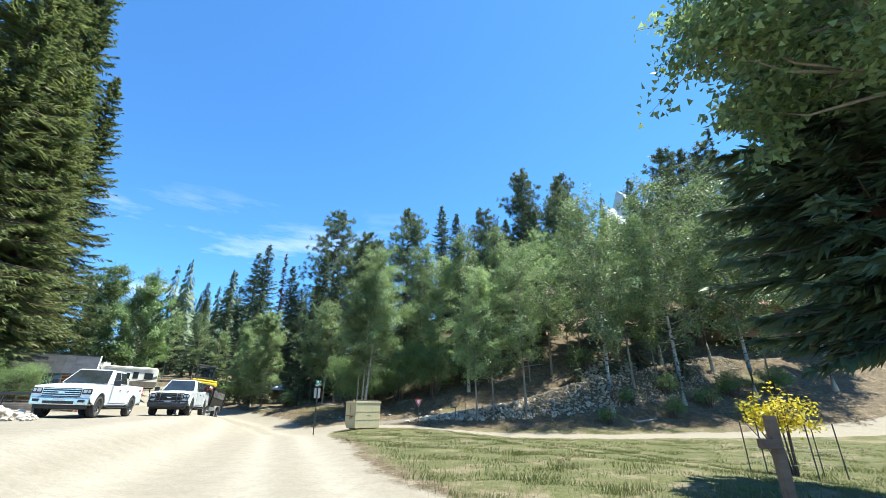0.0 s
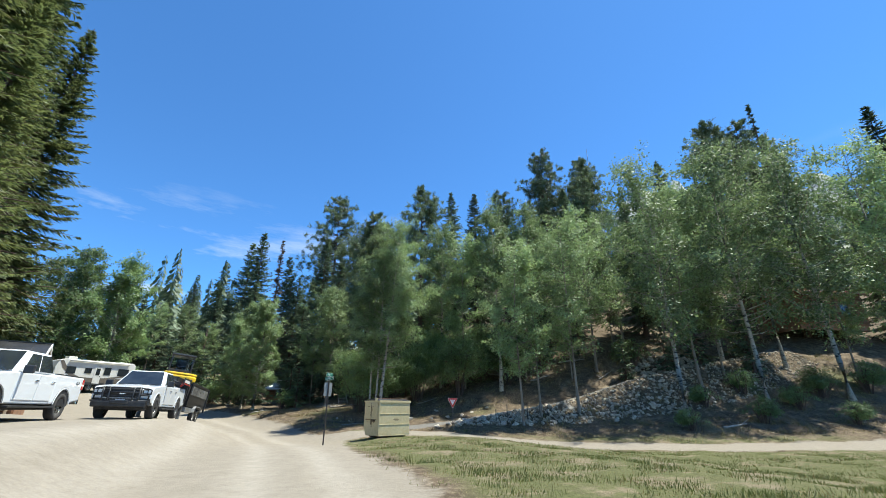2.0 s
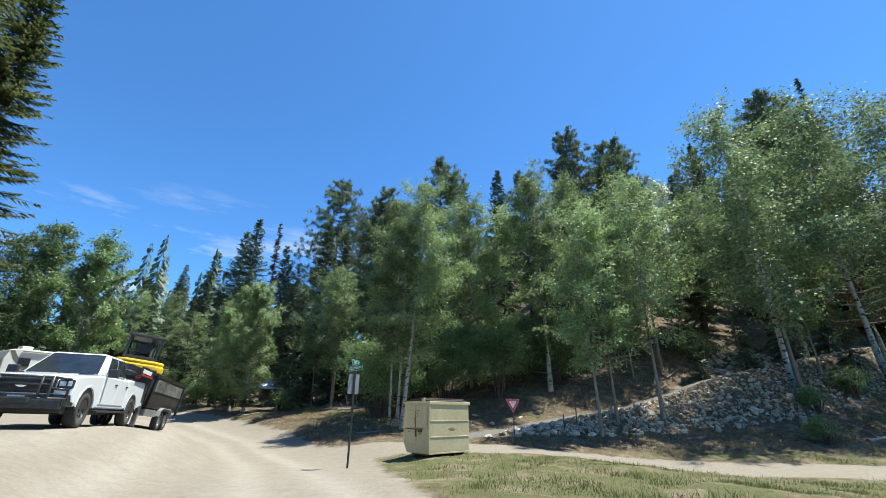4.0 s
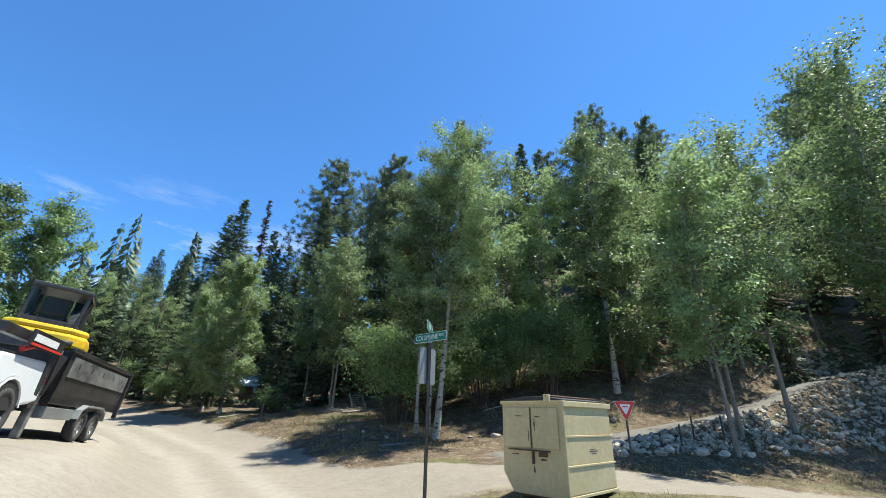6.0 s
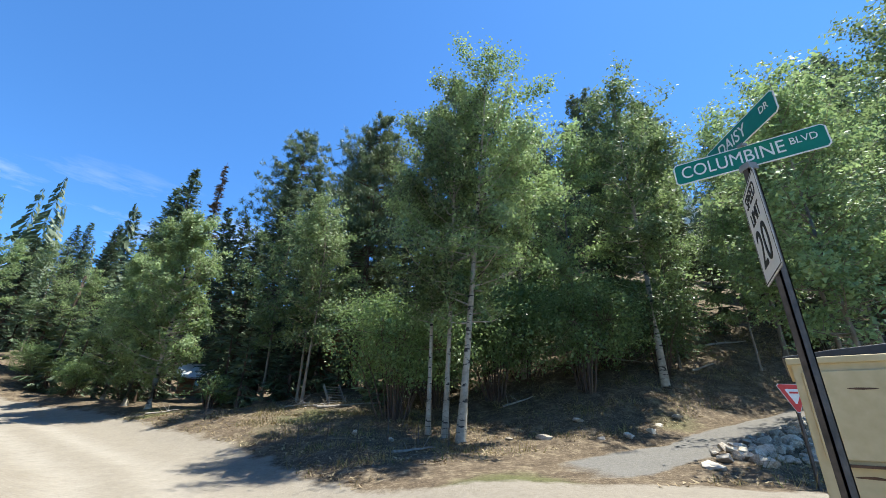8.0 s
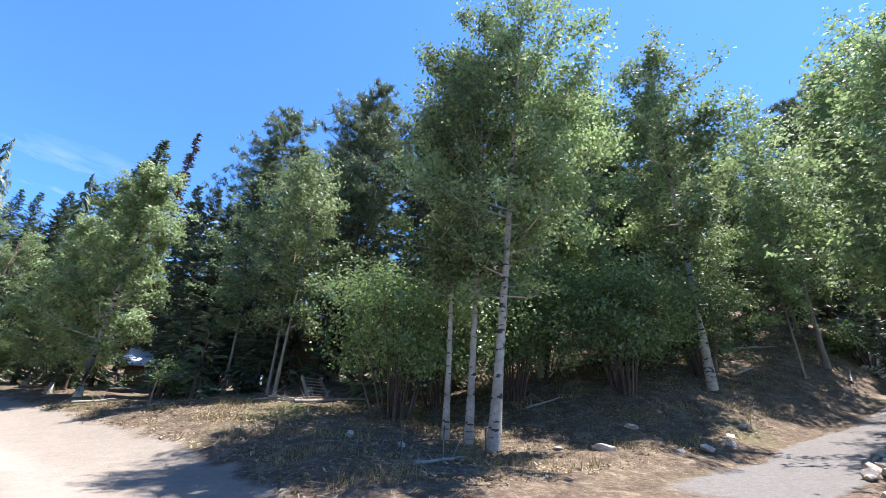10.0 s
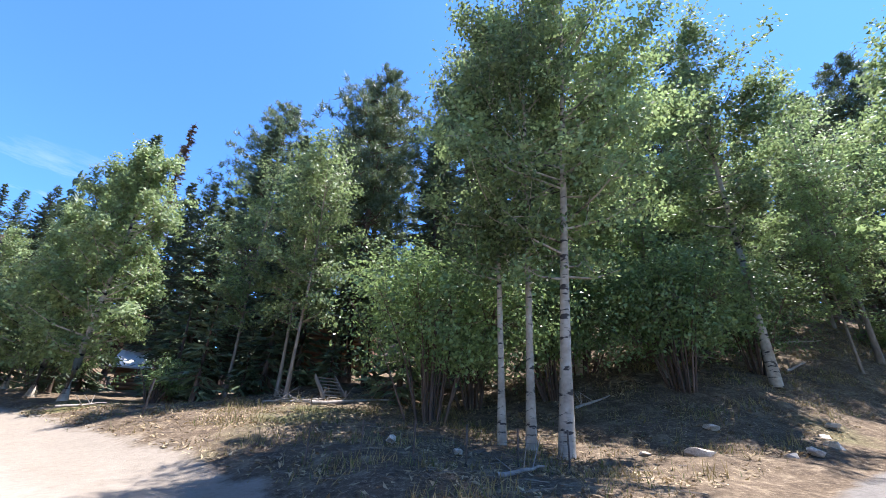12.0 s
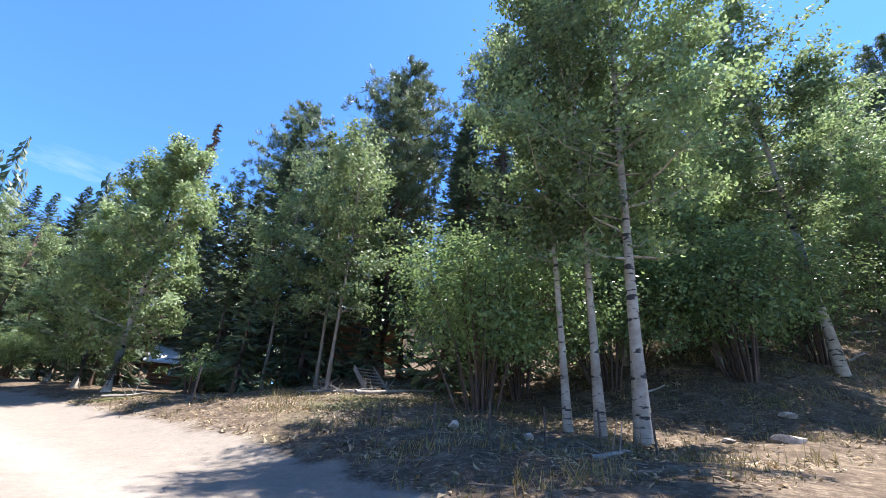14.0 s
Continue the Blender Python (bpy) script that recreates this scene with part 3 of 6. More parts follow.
def conifer(seed, height, width, kind="spruce", base=0.08, bare=0.0, label="", near=1.0, mat=None, thick=None):
    """Whorls of drooping boughs with fans of needle sprays; a pine carries round tufts at its bough ends."""
    r = np.random.RandomState(seed)
    stem = bent(r, height, (0, 0), 0.12)
    th = thick or height * 0.011 + 0.05
    wood = Tubes()
    wood.add(stem, [th * (1 - 0.95 * i / 8) + (0.3 * th if i == 0 else 0) for i in range(9)], 9)
    tris = []
    pine = kind == "pine"
    z = height * base
    while z < height * 0.99:
        c = (z / height - base) / (1 - base)
        shape = (1 - c) ** 0.82 * (0.55 + 0.45 * min(1, c * 6)) if not pine else (math.sin(math.pi * (0.16 + 0.80 * c)) ** 0.75)
        for n in range(int((7 if not pine else 5) * near) + r.randint(0, 3)):
            a = r.uniform(0, 6.28)
            L = width * max(shape, 0.05) * r.uniform(0.55, 1.15)
            if r.uniform() < bare:
                L *= 0.5
            droop = (-0.38 + 0.75 * c) if not pine else (-0.12 + 0.6 * c)
            o = np.array([math.cos(a), math.sin(a), droop + r.uniform(-0.12, 0.12)])
            p = np.array(on_line(stem, z / height + r.uniform(-0.01, 0.01)))
            e = p + o * L
            sag = np.array([0, 0, -0.10 * L])
            if L > 0.8:
                wood.add([Vector(p), Vector((p + e) / 2 + sag), Vector(e)], [0.018 + 0.012 * L, 0.012 + 0.006 * L, 0.004], 4)
            if bare and r.uniform() < bare:
                continue
            side = unit(np.cross(o, [0, 0, 1]))
            if pine:
                for _ in range(3 + int(L * 1.8)):
                    k = r.uniform(0.28, 1.0)
                    cpt = p + (e - p) * k + sag * 4 * k * (1 - k) + r.normal(size=3) * 0.11 * L * np.array([1, 1, 0.6])
                    m = int(30 * near)
                    dirs = unit(r.normal(size=(m, 3)) + np.array([0, 0, 0.35]) + 0.4 * o)
                    w = unit(np.cross(dirs, r.normal(size=(m, 3)))) * 0.042
                    cpt = cpt + r.normal(size=(m, 3)) * 0.13
                    ln = r.uniform(0.22, 0.5, (m, 1))
                    tris.append(np.stack([cpt - w, cpt + w, cpt + dirs * ln], 1))
            else:
                m = int((8 + 6.6 * L) * near)
                k = r.uniform(0.12, 1.0, (m, 1))
                b = p + (e - p) * k + sag * 4 * k * (1 - k)
                sgn = np.where(r.uniform(size=(m, 1)) < 0.5, -1, 1)
                reach = (0.22 + 0.34 * (1 - k) * L / 1.5 + 0.1) * r.uniform(0.7, 1.3, (m, 1))
                dirs = unit(o * 0.75 + side * sgn * r.uniform(0.1, 1.0, (m, 1)) + np.array([0, 0, 1]) * r.uniform(-0.55, 0.18, (m, 1)))
                w = unit(np.cross(dirs, [0, 0, 1]) + 0.5 * r.normal(size=(m, 3))) * 0.095
                tris.append(np.stack([b - w, b + w, b + dirs * reach], 1))
        z += (0.36 if not pine else 0.62) * (0.7 + height / 60) * r.uniform(0.8, 1.2)
    ob = thing("pine_tree" if pine else "spruce_tree", label or ("tall dark ponderosa pine with tufted boughs" if pine else "dark green pointed spruce with drooping boughs"), "tree")
    under(new("trunk", mesh_of("trunk", wood.verts, wood.faces, M_DEADWOOD if bare > 0.6 else M_BARK, True)), ob)
    if tris:
        under(new("crown", soup("crown", np.concatenate(tris), 3, mat or (M_PINE if pine else M_SPRUCE))), ob)
    return ob


def plant(ob, x, y, size=1.0, turn=0.0, sink=0.05, wide=1.0, label="", group=""):
    m = Matrix.Translation((x, y, gz(x, y) - sink)) @ pose(0, 0, 0, 0, 0, turn) @ Matrix.Diagonal((size * wide, size * wide, size, 1))
    ob.matrix_basis = m
    return tagged(ob, label, group=group)


def replant(ob, x, y, size=1.0, turn=0.0, sink=0.05, wide=1.0, label=""):
    m = Matrix.Translation((x, y, gz(x, y) - sink)) @ pose(0, 0, 0, 0, 0, turn) @ Matrix.Diagonal((size * wide, size * wide, size, 1))
    c = copy_thing(ob, Matrix.Identity(4))
    c.matrix_basis = m
    return tagged(c, label)


# the trio of white aspens beside the drive
plant(aspen(11, 15.8, 3.1, 18500, base=0.23, thick=0.135, leaf=0.105, lean=(0.075, 0.01), limbs=58, label="tall white-barked aspen with scarred trunk beside the ditch"), -7.35, 39.3)
plant(aspen(12, 14.6, 2.6, 11500, base=0.27, thick=0.10, leaf=0.105, lean=(0.02, 0.0), label="white-barked aspen standing beside its taller neighbour"), -7.7, 40.1)
plant(aspen(13, 13.6, 2.5, 10500, base=0.27, thick=0.085, leaf=0.105, lean=(0.0, 0.01), label="thin grey-white aspen behind two others"), -8.2, 40.5)
# aspens over the rock bank
A1 = plant(aspen(21, 17.0, 2.9, 10000, base=0.30, thick=0.15, leaf=0.135, limbs=54), 2.3, 42.2)
A2 = plant(aspen(22, 14.6, 2.9, 6000, base=0.24, thick=0.10, bark=M_GREY_BARK, leaf=0.135, limbs=54), 6.8, 36.9)
A3 = plant(aspen(23, 19.5, 4.3, 9500, base=0.24, thick=0.17, leaf=0.16, limbs=66, label="broad light green aspen with several grey-white limbs"), 13.8, 36.2)
A4 = plant(aspen(24, 12.5, 2.5, 6000, base=0.22, thick=0.08, leaf=0.125, bark=M_GREY_BARK), 2.5, 34.6)
# aspens beside the far bend of the road
A5 = plant(aspen(31, 11.3, 2.1, 16000, base=0.13, thick=0.15, leaf=0.118, limbs=64, spread_low=0.3, label="full light green aspen beside the road bend"), -21.4, 50.6)
for ob, x, y, s, a in (
        (A4, 4.0, 36.2, 1.0, 60), (A3, 20.5, 37.5, 1.08, 80), (A3, 27.5, 38.5, 1.12, 200), (A2, 17.5, 40.0, 1.2, 20),
        (A3, 36.0, 40.0, 1.15, 120), (A4, -0.6, 43.8, 1.15, 10), (A1, -2.6, 46.0, 0.95, 75), (A2, 11.0, 44.0, 1.1, 210), (A5, -23.4, 52.4, 0.97, 100),
        (A4, -16.4, 52.6, 1.0, 33), (A4, -13.9, 49.3, 0.92, 70), (A4, -34.0, 63.0, 0.75, 90), (A4, -40.5, 68.0, 0.85, 190), (A1, 23.0, 45.0, 1.05, 300),
        (A2, 15.5, 48.0, 1.0, 330), (A4, -30.0, 62.5, 0.9, 250), (A1, 42.0, 44.0, 1.2, 10), (A1, 6.0, 46.5, 1.0, 155), (A5, -26.5, 56.0, 0.85, 15),
        (A4, -46.5, 70.0, 0.9, 60), (A4, -13.4, 47.6, 0.9, 220), (A2, 8.5, 48.5, 0.9, 70), (A4, 4.8, 44.2, 0.8, 130), (A4, 8.6, 43.4, 0.75, 30), (A4, 13.4, 45.6, 0.9, 200), (A2, 19.0, 46.5, 1.0, 110), (A4, 20.5, 41.5, 0.9, 300), (A1, 27.0, 43.0, 0.95, 50), (A4, 31.0, 41.0, 1.0, 170)):
    replant(ob, x, y, s, a)

# broad green cottonwoods behind the caravan
C1 = plant(aspen(41, 16.0, 3.9, 15000, foliage=M_BUSH_LEAF, base=0.06, thick=0.2, leaf=0.20, limbs=74, spread_low=0.6, label="leafy green cottonwood behind the parked trailer"), -42.0, 56.5)
for x, y, s, a in ((-46.5, 55.5, 1.0, 160), (-51.0, 51.0, 0.9, 20), (-52.0, 58.0, 0.95, 110), (-50, 45.0, 0.75, 300)):
    replant(C1, x, y, s, a)

# spruces and pines on the slope behind
S1 = plant(conifer(51, 24, 4.7), -0.6, 80.0, 1.15)
S2 = plant(conifer(52, 22, 4.6), -37.7, 82.0, 1.26)
S3 = plant(conifer(53, 20, 4.4), -44.5, 92, 1.4)
P1 = plant(conifer(61, 30, 5.2, "pine", base=0.16), -22.5, 79.0, 1.22)
P2 = plant(conifer(62, 26, 4.6, "pine", base=0.18), -5.0, 52.0, 0.88)
P3 = plant(conifer(63, 25, 4.0, "pine", base=0.2), 13.5, 63.6, 1.0)
for ob, x, y, s, a in ((S2, -34.3, 87.9, 1.2, 40), (S3, -51.0, 95, 1.2, 80), (S1, -57.0, 95, 0.87, 120), (S2, -63.0, 96, 0.8, 10), (S1, -60.5, 90, 0.7, 210), (S3, -72, 98, 0.93, 300),
                       (P3, 6.6, 63.2, 0.82, 60), (P2, -11.2, 53.8, 0.82, 100), (P1, -10.4, 60, 0.72, 200), (P2, -13.5, 66, 0.9, 100), (S2, -16.5, 60.0, 0.9, 50), (S1, -19.5, 63, 0.95, 170),
                       (P3, 30.5, 49.8, 1.08, 140), (P2, 44.5, 60.5, 1.15, 70), (P3, 38.0, 58, 1.12, 200), (S2, 50, 62, 1.3, 30), (S1, 1.8, 56, 0.85, 130), (S3, -3.0, 58, 0.85, 220),
                       (S2, 9.0, 55, 0.8, 260), (P2, 18.5, 60, 0.85, 20), (S3, 24, 56, 0.9, 330), (S1, -8.0, 49.5, 0.62, 90), (S2, -15.0, 56.0, 0.6, 15), (S3, 5.5, 50, 0.7, 75)):
    replant(ob, x, y, s, a)
for ob, x, y, s, a in ((S2, -24.0, 66, 0.8, 140), (S3, -20.0, 58, 0.65, 60), (S1, -45.5, 76, 0.62, 10), (S2, -52.0, 80, 0.63, 250), (S3, 34, 66, 1.2, 90), (P1, 24, 74, 0.85, 45),
                       (S1, 12.5, 52, 0.75, 185), (S2, 19, 50, 0.75, 285), (S3, 28, 54, 0.8, 35), (S1, 56, 52, 1.3, 75), (S3, -33.0, 72, 0.9, 25), (S2, -40, 74, 0.68, 205),
                       (S1, -58, 82, 0.6, 155), (S3, -66, 84, 0.7, 95), (S2, -29.5, 78, 0.95, 335), (S1, 36, 50, 0.9, 65), (S3, 44, 48, 0.9, 145), (S2, 15, 70, 1.0, 215)):
    replant(ob, x, y, s, a)
# half-dead and dead trees
plant(conifer(71, 24, 1.6, bare=0.4, mat=M_DEAD, label="half-dead spruce with rusty needles and bare tip"), -28.0, 68.0, 1.02)
plant(conifer(72, 26, 2.0, bare=1.0, label="bare grey dead spruce snag"), 21.5, 64.0, 1.0)
plant(conifer(73, 30, 2.0, bare=0.5, label="thin half-dead pine with a crooked bare top"), 42.5, 55.0, 1.08)
# tall spruces by the parking ground, coloured lighter as if in full sun
S4 = plant(conifer(54, 36, 6.6, near=1.45, mat=M_SPRUCE_LIT, label="very tall dense spruce beside the parking ground, needles painted a sunlit light green"), -37.3, 31.6, 1.4, wide=0.72)
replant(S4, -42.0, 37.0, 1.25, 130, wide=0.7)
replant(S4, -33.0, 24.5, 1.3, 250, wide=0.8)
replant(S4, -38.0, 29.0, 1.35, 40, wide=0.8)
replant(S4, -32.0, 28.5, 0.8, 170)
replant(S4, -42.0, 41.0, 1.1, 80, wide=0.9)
# the near spruce and cottonwood over the verge
plant(conifer(55, 14, 3.6, near=3.0, base=0.22, bare=0.2, label="dark spruce with long low boughs over the grass verge"), 8.8, 7.5, 1.0)
plant(aspen(56, 11.5, 3.7, 20000, base=0.48, thick=0.19, leaf=0.115, limbs=50, dense=0.15, bark=M_GREY_BARK, label="cottonwood with glossy leaves reaching over the verge"), 6.8, 4.7)
# undergrowth
B1 = plant(bush(81, 5.5, 3.9, 16000, leaf=0.10, clear=0.17, stems=22, label="wide leafy thicket of green shrubs under the aspens"), -9.2, 43.2)
B2 = plant(bush(82, 5.3, 3.6, 15000, leaf=0.10, clear=0.17, stems=20), -1.2, 42.4)
B3 = plant(bush(83, 2.0, 1.5, 3500, leaf=0.08, label="low rounded shrub in the shade of the trees"), 18.0, 35.0, 0.9, 260)
for ob, x, y, s, a in ((B2, -4.6, 44.2, 1.0, 50), (B2, -7.2, 45.2, 0.92, 110), (B1, -2.6, 46.0, 1.05, 300), (B2, 3.2, 43.4, 0.85, 170), (B1, 1.0, 45.0, 1.0, 240), (B2, -44, 42, 0.9, 10), (B1, -25.5, 56.5, 0.6, 80), (B2, -29.0, 57.4, 0.5, 20), (B1, -33.8, 60.8, 0.6, 130), (B2, -31.2, 60.6, 0.6, 240), (B2, -37, 39, 0.9, 80), (B1, -50, 48, 0.9, 120), (B2, -30.5, 26.6, 0.75, 30), (B1, -27.6, 27.6, 0.55, 200),
                       (B3, -18.5, 50.5, 1.0, 300),
                       (B3, 12.5, 33.6, 0.7, 50), (B3, 22.5, 37.2, 0.9, 10), (B3, 25.8, 39.0, 1.2, 110), (B3, 30.0, 39.6, 1.3, 220), (B3, 20.2, 39.4, 1.0, 320), (B3, 16.0, 37.6, 0.8, 70), (B3, 23.6, 34.6, 0.8, 190), (B3, 14.5, 44.5, 1.4, 20)):
    replant(ob, x, y, s, a)
Y1 = plant(conifer(57, 4.2, 1.3, base=0.04, near=0.7, label="young spruce in the undergrowth"), -18.0, 55.0)
for x, y, s, a in ((-15.5, 51.0, 0.7, 40), (-20.5, 56.5, 1.2, 100), (-12.0, 50.5, 0.8, 200), (-24.8, 58.5, 1.3, 10), (-6.0, 48.0, 1.2, 90), (3.5, 47.5, 1.1, 150), (8.0, 47.5, 1.2, 220), (-30.5, 65.0, 1.5, 60),
                   (13.0, 42.8, 0.9, 310), (20.0, 43.5, 1.2, 20), (-38.5, 70.0, 1.5, 170), (-44.5, 72.0, 1.5, 250), (-1.0, 50.0, 1.4, 80), (26.0, 46.0, 1.4, 130), (-9.5, 47.0, 1.3, 290), (-27.0, 60.0, 1.2, 190), (-13.6, 53.4, 1.6, 35), (-11.6, 54.4, 1.5, 145), (-14.8, 51.6, 1.3, 255), (-16.8, 49.4, 1.0, 65), (-10.4, 52.0, 1.4, 15), (6.5, 45.8, 1.1, 85), (10.8, 47.2, 1.3, 195), (16.8, 43.2, 1.0, 285), (23.5, 42.0, 1.2, 125), (-18.8, 53.0, 1.2, 325), (-27.4, 56.6, 1.1, 45), (-30.0, 58.6, 1.3, 155), (-32.6, 60.2, 1.4, 265), (-35.6, 62.6, 1.5, 75), (-24.2, 55.0, 1.0, 205)):
    replant(Y1, x, y, s, a)


# ---- vehicles ----
def arch(cy, cz, r, a0, a1, n=9):
    return [(cy + r * math.cos(radians(a0 + (a1 - a0) * i / (n - 1))), cz + r * math.sin(radians(a0 + (a1 - a0) * i / (n - 1)))) for i in range(n)]


def wheel(parent, x, y, radius, width, face, rim_mat, spokes=6):
    """A wheel standing on the ground, its outer face towards +x (face 1) or -x (face -1)."""
    hub = thing("wheel", "", "")
    hub.parent = parent
    hub.matrix_basis = pose(x, y, radius)
    prof = ((0.58, -0.42), (0.80, -0.5), (0.95, -0.46), (1.0, -0.3), (1.0, 0.3), (0.95, 0.46), (0.80, 0.5), (0.58, 0.42))
    verts, faces, n = [], [], 28
    for k in range(n):
        a = 2 * math.pi * k / n
        for rr, w in prof:
            bite = 0.985 if (k % 2 and rr == 1.0) else 1.0
            verts.append((w * width, rr * bite * radius * math.cos(a), rr * bite * radius * math.sin(a)))
    p = len(prof)
    for k in range(n):
        for i in range(p):
            faces.append((k * p + i, k * p + (i + 1) % p, (k + 1) % n * p + (i + 1) % p, (k + 1) % n * p + i))
    under(new("tyre", mesh_of("tyre", verts, faces, M_RUBBER, True)), hub)
    bm = bmesh.new()
    rod(bm, (-0.1 * face * width, 0, 0), (0.30 * face * width, 0, 0), radius * 0.20, sides=16)
    for k in range(spokes):
        a = 2 * math.pi * k / spokes
        v = box(bm, 0.14 * width, 0.30 * width, -0.075 * radius, 0.075 * radius, 0.10 * radius, 0.58 * radius)
        bmesh.ops.transform(bm, matrix=Matrix.Rotation(a, 4, "X"), verts=v)
        if face < 0:
            for q in v:
                q.co.x = -q.co.x
    for k in range(24):
        a = 2 * math.pi * k / 24
        v = box(bm, -0.36 * width, 0.36 * width, -0.085 * radius, 0.085 * radius, 0.555 * radius, 0.61 * radius)
        bmesh.ops.transform(bm, matrix=Matrix.Rotation(a, 4, "X"), verts=v)
    bmesh.ops.recalc_face_normals(bm, faces=bm.faces)
    part("rim", bm, rim_mat, hub)
    bm = bmesh.new()
    rod(bm, (-0.22 * face * width, 0, 0), (-0.10 * face * width, 0, 0), radius * 0.55, sides=20)
    part("brake_disc", bm, M_BLACK_STEEL, hub)
    return hub


def pane(corners, u0, u1, v0, v1, out, thick=0.012):
    """A thin panel on a four-cornered face (bottom-left, bottom-right, top-right, top-left), given as shares of its width and height."""
    c = [Vector(p) for p in corners]
    nor = (c[1] - c[0]).cross(c[3] - c[0]).normalized()

    def at(u, v):
        return c[0].lerp(c[1], u).lerp(c[3].lerp(c[2], u), v)
    bm = bmesh.new()
    ring = [at(u, v) for u, v in ((u0, v0), (u1, v0), (u1, v1), (u0, v1))]
    a = [bm.verts.new(p + nor * (out - thick)) for p in ring]
    b = [bm.verts.new(p + nor * out) for p in ring]
    bm.faces.new(list(reversed(a))), bm.faces.new(b)
    for i in range(4):
        j = (i + 1) % 4
        bm.faces.new((a[i], a[j], b[j], b[i]))
    return bm


def pickup(label, m, guard=False):
    """A crew-cab pickup: nose towards +y, standing on z = 0."""
    t = thing("pickup_truck", label, "pickup truck", m)
    W, fy, ry, wr = 0.99, 1.95, -1.75, 0.405
    low = [(2.78, 0.56), (2.88, 0.72), (2.88, 1.02), (2.78, 1.12), (2.2, 1.19), (1.22, 1.27), (-0.93, 1.29), (-0.93, 0.50), (-0.98, 0.46)]
    front = [(-0.93, 0.46)] + [(1.38, 0.46)] + arch(fy, wr + 0.02, 0.52, 175, 5) + [(2.60, 0.50)]
    part("body", slab(low[:8] + front, "x", -W, W), M_WHITE_PAINT, t, "glossy white painted body", bevel=0.09)
    bed = [(-0.97, 1.34), (-2.93, 1.35), (-2.97, 1.0), (-2.95, 0.58), (-2.34, 0.50)] + list(reversed(arch(ry, wr + 0.02, 0.52, 5, 175))) + [(-0.97, 0.46)]
    part("bed", slab(bed, "x", -W, W), M_WHITE_PAINT, t, "white cargo bed", bevel=0.06)
    for x in (-W + 0.07, W - 0.07):
        part("bed_rail", boxes((x - 0.05, x + 0.05, -2.9, -1.0, 1.345, 1.365)), M_BLACK_PLASTIC, t, "black plastic rail cap")
    # greenhouse
    b = [(-0.93, 1.24, 1.27), (0.93, 1.24, 1.27), (0.93, -0.93, 1.29), (-0.93, -0.93, 1.29)]
    r = [(-0.70, 0.42, 1.90), (0.70, 0.42, 1.90), (0.72, -0.80, 1.91), (-0.72, -0.80, 1.91)]
    bm = bmesh.new()
    vb, vr = [bm.verts.new(p) for p in b], [bm.verts.new(p) for p in r]
    bm.faces.new(list(reversed(vb))), bm.faces.new(vr)
    for i in range(4):
        j = (i + 1) % 4
        bm.faces.new((vb[i], vb[j], vr[j], vr[i]))
    bmesh.ops.recalc_face_normals(bm, faces=bm.faces)
    part("cab", bm, M_WHITE_PAINT, t, bevel=0.10)
    fr = (b[1], b[0], r[0], r[1])
    part("windscreen", pane(fr, 0.06, 0.94, 0.06, 0.93, 0.012), M_GLASS_DARK, t, "dark tinted windscreen")
    for sgn, face in ((1, (b[2], b[1], r[1], r[2])), (-1, (b[0], b[3], r[3], r[0]))):
        for u0, u1 in ((0.07, 0.45), (0.49, 0.86)):
            if sgn < 0:
                u0, u1 = 1 - u1, 1 - u0
            part("side_window", pane(face, u0, u1, 0.10, 0.86, 0.012), M_GLASS_DARK, t, "dark tinted side window")
        x = sgn * W
        for y0, y1 in ((0.06, 1.12), (-0.90, 0.03)):
            d = part("door", boxes((x - 0.02, x + 0.008, y0, y1, 0.56, 1.25)), M_WHITE_PAINT, t, bevel=0.012)
            part("handle", boxes((x + sgn * 0.006, x + sgn * 0.045, y0 + 0.05, y0 + 0.22, 1.07, 1.11)), M_BLACK_PLASTIC if guard else M_CHROME, d, bevel=0.008)
        part("mirror", boxes((x + sgn * 0.02, x + sgn * 0.28, 1.02, 1.12, 1.24, 1.46)), M_BLACK_PLASTIC, t, "black door mirror", bevel=0.03)
        part("running_board", boxes((x - sgn * 0.06, x + sgn * 0.10, -1.15, 1.32, 0.36, 0.42)), M_BLACK_PLASTIC, t, bevel=0.015)
        lamp = part("headlight", boxes((min(sgn * 0.65, sgn * 0.98), max(sgn * 0.65, sgn * 0.98), 2.68, 2.895, 0.84, 1.05)), M_BLACK_PLASTIC, t, "dark headlamp with clear lens", bevel=0.03)
        part("lens", boxes((min(sgn * 0.69, sgn * 0.82), max(sgn * 0.69, sgn * 0.82), 2.88, 2.903, 0.90, 1.01)), M_LAMP, lamp, bevel=0.01)
        part("lens", boxes((min(sgn * 0.85, sgn * 0.94), max(sgn * 0.85, sgn * 0.94), 2.88, 2.903, 0.90, 1.01)), M_LAMP, lamp, bevel=0.01)
        part("fender_flare", slab(arch(fy, wr + 0.02, 0.56, 175, 5) + list(reversed(arch(fy, wr + 0.02, 0.515, 175, 5))), "x", min(x, x + sgn * 0.012), max(x, x + sgn * 0.012)), M_WHITE_PAINT, t)
        part("fender_flare", slab(arch(ry, wr + 0.02, 0.56, 175, 5) + list(reversed(arch(ry, wr + 0.02, 0.515, 175, 5))), "x", min(x, x + sgn * 0.012), max(x, x + sgn * 0.012)), M_WHITE_PAINT, t)
        part("fog_lamp", boxes((min(sgn * 0.62, sgn * 0.84), max(sgn * 0.62, sgn * 0.84), 2.86, 2.985, 0.56, 0.66)), M_BLACK_PLASTIC, t, bevel=0.015)
